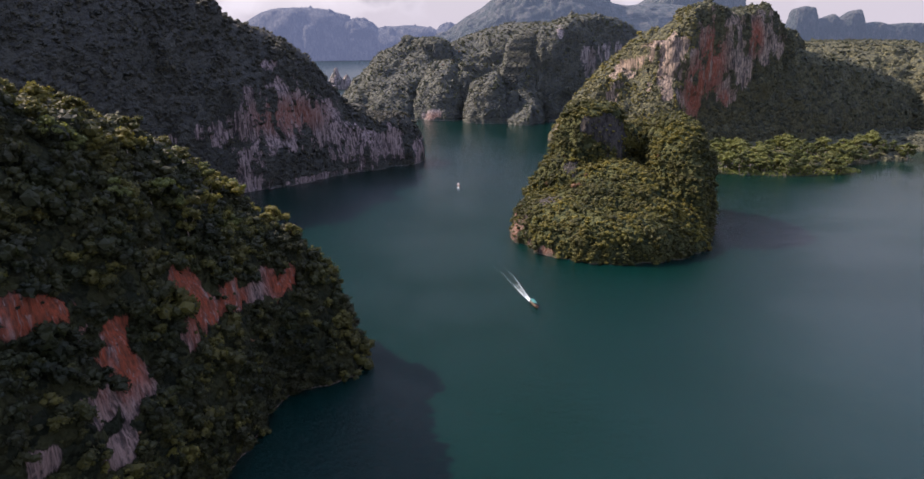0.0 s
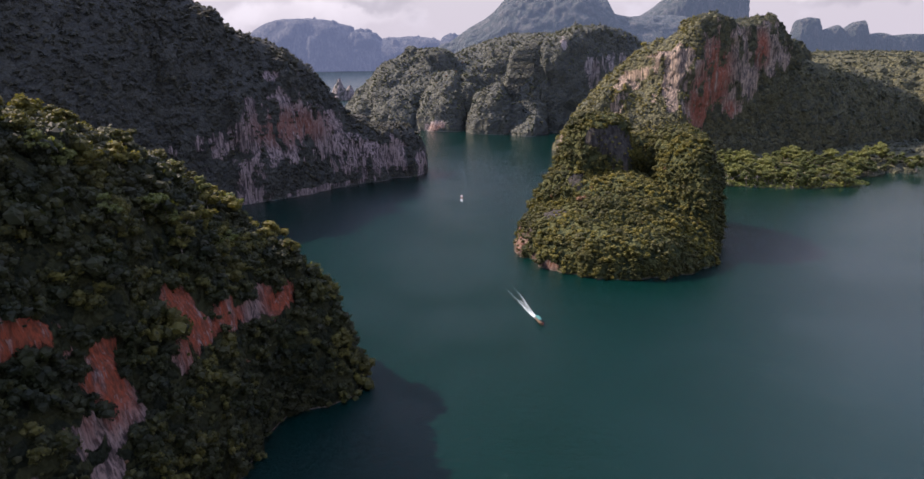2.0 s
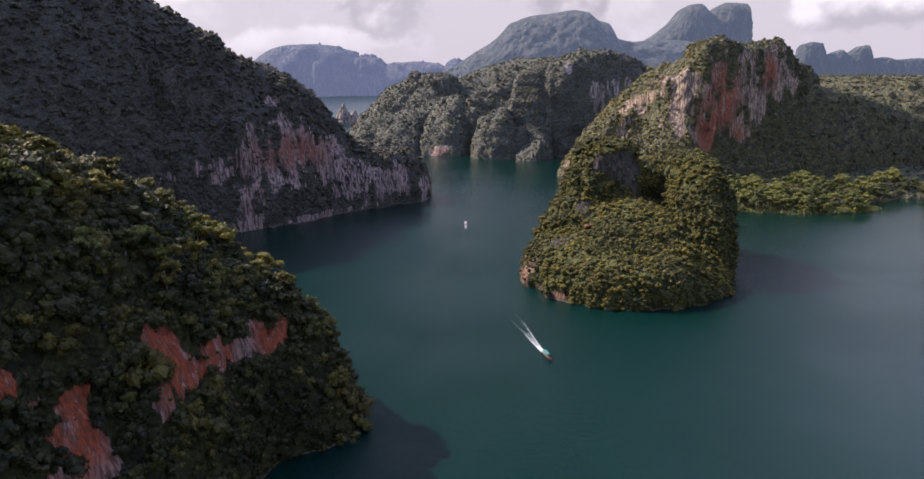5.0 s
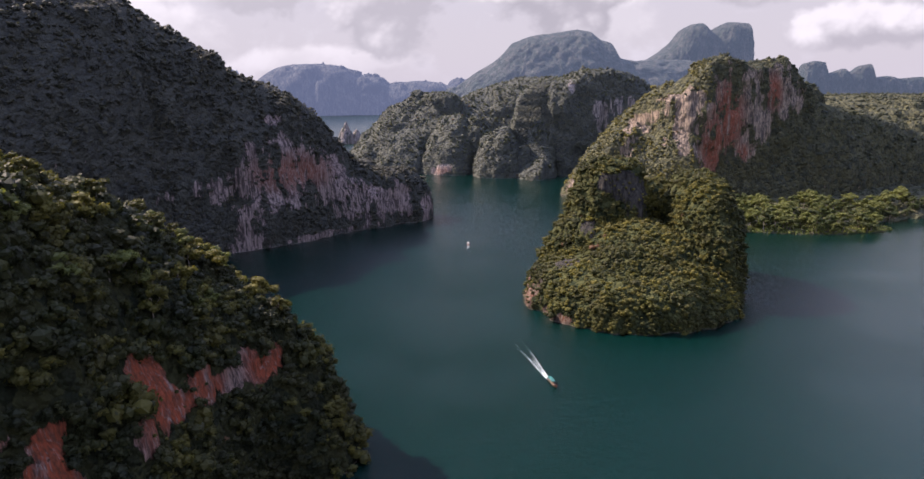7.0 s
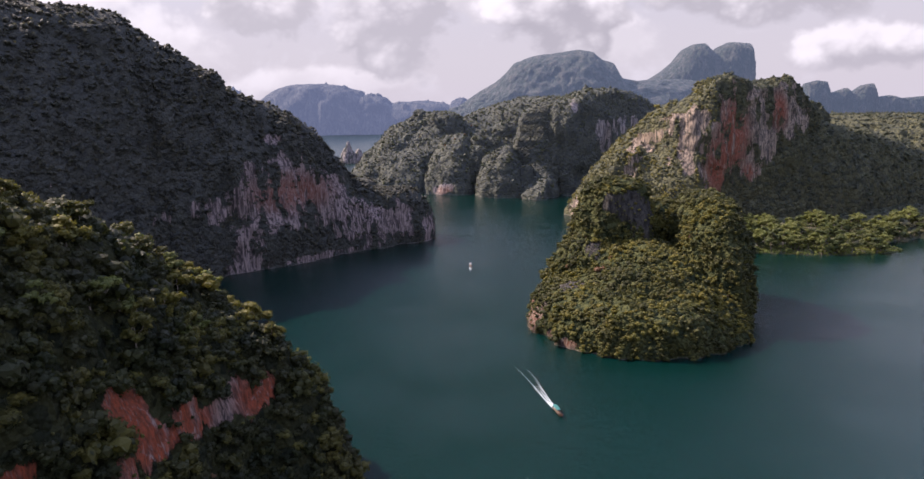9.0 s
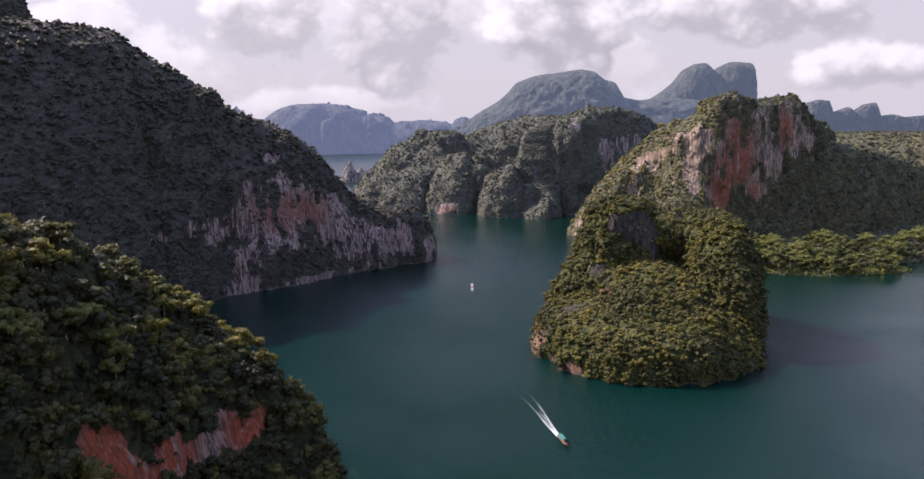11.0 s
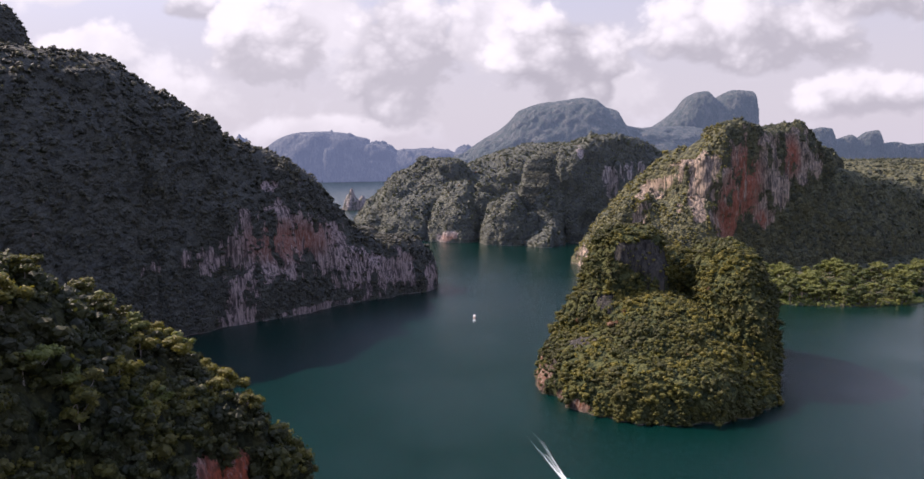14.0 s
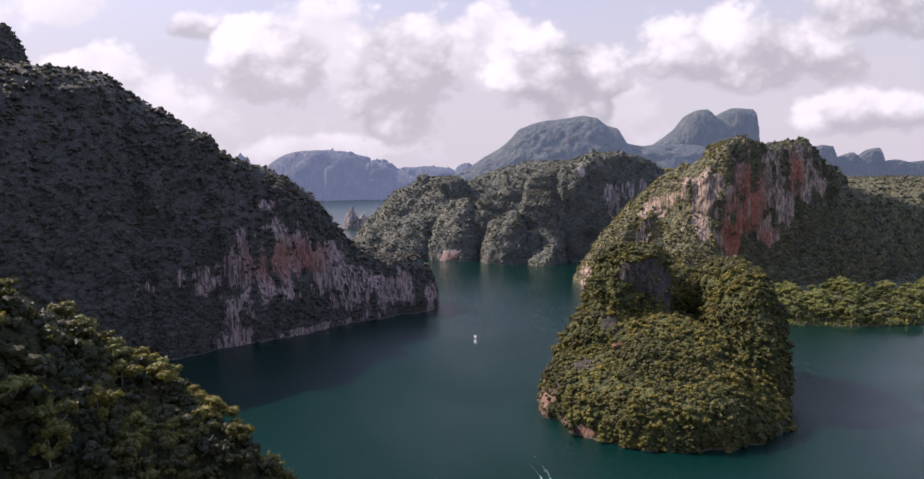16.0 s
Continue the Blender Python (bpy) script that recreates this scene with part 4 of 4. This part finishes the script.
for k, p in enumerate(spots):
    m = pose(p[0], p[1], p[2] - 0.4, 0, 0, (k * 137.5) % 360)
    if k < 4:
        kinds[k].matrix_basis = m
    else:
        ob = copy_thing(kinds[k % 4], m)
        ob.scale = [0.5 + 0.7 * ((k * 0.618) % 1)] * 3

# ---- boats ----
HULL = plain("dark_varnished_hull", rgb(0.085, 0.042, 0.03), 0.45)
DECK = plain("weathered_deck", rgb(0.30, 0.20, 0.13), 0.7)
AWNING = plain("white_awning", rgb(0.78, 0.79, 0.79), 0.7, 0.0, 0.1)
TEAL = plain("teal_tarpaulin", rgb(0.10, 0.36, 0.34), 0.6)
STEEL = plain("engine_steel", rgb(0.30, 0.30, 0.31), 0.4, 0.8)
SASH = plain("bow_sash", rgb(0.55, 0.08, 0.10), 0.7)


def box(x, y, z, sx, sy, sz, bevel=0.02):
    bm = bmesh.new()
    bmesh.ops.create_cube(bm, size=1.0, matrix=pose(x, y, z) @ Matrix.Diagonal((sx, sy, sz, 1)))
    bmesh.ops.bevel(bm, geom=bm.edges[:], offset=bevel, segments=2, affect="EDGES")
    me = bpy.data.meshes.new("piece")
    bm.to_mesh(me)
    bm.free()
    return me


def with_material(me, m):
    me.materials.append(m)
    return me


def hull_mesh(length, width):
    """A long narrow open boat with an upswept bow, lofted from ribs and given a thickness."""
    verts, quads, ribs, ring = [], [], 22, 9
    for k in range(ribs):
        u = k / (ribs - 1)
        y = (u - 0.45) * length
        half = width / 2 * min(1, (1.06 - u) * 2.6) ** 0.7 * (0.8 + 0.2 * min(1, u * 4))
        keel = -0.28 + 1.5 * max(0, u - 0.72) ** 2 * 9
        rail = 0.55 + 1.9 * max(0, u - 0.55) ** 2 * 4
        for i in range(ring):
            a = math.pi * i / (ring - 1)
            depth = abs(math.sin(a)) ** 0.6
            verts.append((-math.cos(a) * half, y, rail + (keel - rail) * depth))
    for k in range(ribs - 1):
        for i in range(ring - 1):
            a = k * ring + i
            quads.append((a, a + 1, a + 1 + ring, a + ring))
    bm = bmesh.new()
    vs = [bm.verts.new(v) for v in verts]
    for q in quads:
        bm.faces.new([vs[i] for i in q])
    bm.faces.new([vs[i] for i in range(ring)])
    bmesh.ops.recalc_face_normals(bm, faces=bm.faces[:])
    bmesh.ops.solidify(bm, geom=bm.faces[:], thickness=0.07)
    me = bpy.data.meshes.new("hull")
    bm.to_mesh(me)
    bm.free()
    return me


def make_longtail(label, length, awning):
    boat = tagged(new("longtail_boat"), label, "boat")
    part("hull", with_material(hull_mesh(length, 1.9), HULL), boat)
    part("deck", with_material(box(0, -length * 0.05, 0.12, 1.5, length * 0.66, 0.06), DECK), boat)
    for k in range(5):
        part("bench", with_material(box(0, -3.0 + 1.35 * k, 0.42, 1.6, 0.34, 0.06), DECK), boat)
    for x in (-0.8, 0.8):
        for y in (-3.4, -0.6, 2.2):
            v, f = tube([(x, y, 0.4), (x, y, 2.0)], [0.035, 0.03], 6)
            part("awning_post", with_material(mesh_from("awning_post", v, f), STEEL), boat)
    roof = bmesh.new()
    grid = [[roof.verts.new((x * 1.05, -3.7 + 6.2 * j / 8, 2.02 + 0.22 * (1 - x * x))) for x in np.linspace(-1, 1, 9)] for j in range(9)]
    for j in range(8):
        for i in range(8):
            roof.faces.new((grid[j][i], grid[j][i + 1], grid[j + 1][i + 1], grid[j + 1][i]))
    bmesh.ops.solidify(roof, geom=roof.faces[:], thickness=0.05)
    me = bpy.data.meshes.new("awning")
    roof.to_mesh(me)
    roof.free()
    part("awning", with_material(me, awning), boat)
    engine = part("engine", with_material(box(0, -length * 0.42, 0.95, 0.5, 0.8, 0.5, 0.06), STEEL), boat)
    v, f = tube([(0, -length * 0.44, 0.9), (0, -length * 0.62, 0.25), (0, -length * 0.78, -0.25)], [0.05, 0.045, 0.04], 6)
    part("propeller_shaft", with_material(mesh_from("propeller_shaft", v, f), STEEL), engine)
    v, f = tube([(0, length * 0.545, 1.0), (0, length * 0.55, 1.5), (0, length * 0.56, 2.3)], [0.09, 0.08, 0.05], 8)
    part("stem_post", with_material(mesh_from("stem_post", v, f), HULL), boat)
    v, f = tube([(0, length * 0.545, 1.25), (0, length * 0.548, 1.5), (0, length * 0.552, 1.8)], [0.14, 0.17, 0.13], 8)
    part("bow_sash", with_material(mesh_from("bow_sash", v, f), SASH), boat)
    return boat


def foam_material():
    m, n = material("foam")
    spot = n.add("ShaderNodeNewGeometry")
    froth = n.noise(spot.outputs["Position"], 3.0, 4.0, 0.6)
    finish(n, n.mix(n.math("MULTIPLY", froth, spot.outputs["Random Per Island"]), rgb(0.85, 0.88, 0.88), rgb(0.45, 0.52, 0.52)), 0.6)
    return m


FOAM = foam_material()


def make_wake(place, heading, length, wide, flecks, seed, label):
    """Froth behind a boat: a bright churned strip that opens into two thin arms."""
    rng = np.random.default_rng(seed)
    ahead = np.array([math.cos(heading), math.sin(heading)])
    side = np.array([-ahead[1], ahead[0]])
    back = length * rng.beta(0.9, 3.6, flecks)
    arm = rng.choice([-1, -1, 0, 1, 1], flecks)
    arm[back > length * 0.35] = np.where(rng.random((back > length * 0.35).sum()) < 0.6, 1, -1)
    off = arm * (0.45 + back * wide) + rng.normal(0, 0.16 + 0.004 * back, flecks) + 0.02 * back * np.sin(back * 0.05)
    mid = np.array(place) - back[:, None] * ahead + off[:, None] * side
    size = rng.uniform(0.05, 0.19, flecks) * np.clip(1.1 - 1.2 * back / length, 0.22, 1)
    turn = heading + rng.normal(0, 0.35, flecks)
    verts = np.empty((flecks, 6, 3))
    for k in range(6):
        a = k * math.pi / 3
        r = size * rng.uniform(0.6, 1.2, flecks)
        u, w = math.cos(a) * r * 2.6, math.sin(a) * r * 0.8
        verts[:, k, 0] = mid[:, 0] + u * np.cos(turn) - w * np.sin(turn)
        verts[:, k, 1] = mid[:, 1] + u * np.sin(turn) + w * np.cos(turn)
    verts[:, :, 2] = (0.02 + 0.05 * rng.random(flecks))[:, None]
    me = mesh_from("wake_foam", verts.reshape(-1, 3), np.arange(flecks * 6).reshape(-1, 6), smooth=False)
    me.materials.append(FOAM)
    return tagged(new("wake_foam", me), label, "foam", kind="stuff")


going = math.atan2(-61, 14)
boat = make_longtail("long wooden longtail boat under way with teal awning", 12.5, TEAL)
boat.matrix_basis = pose(38.5, 358, 0.05, 0, 0, math.degrees(going) - 90)
make_wake((37.4, 363), going, 85, 0.045, 1100, 3, "white V-shaped wake of foam behind the boat")
other = make_longtail("far longtail boat with white awning heading up the lake", 12.5, AWNING)
other.matrix_basis = pose(-2.8, 676, 0.05, 0, 0, 0)
make_wake((-2.8, 671), math.pi / 2, 26, 0.03, 350, 4, "short white wake behind the far boat")
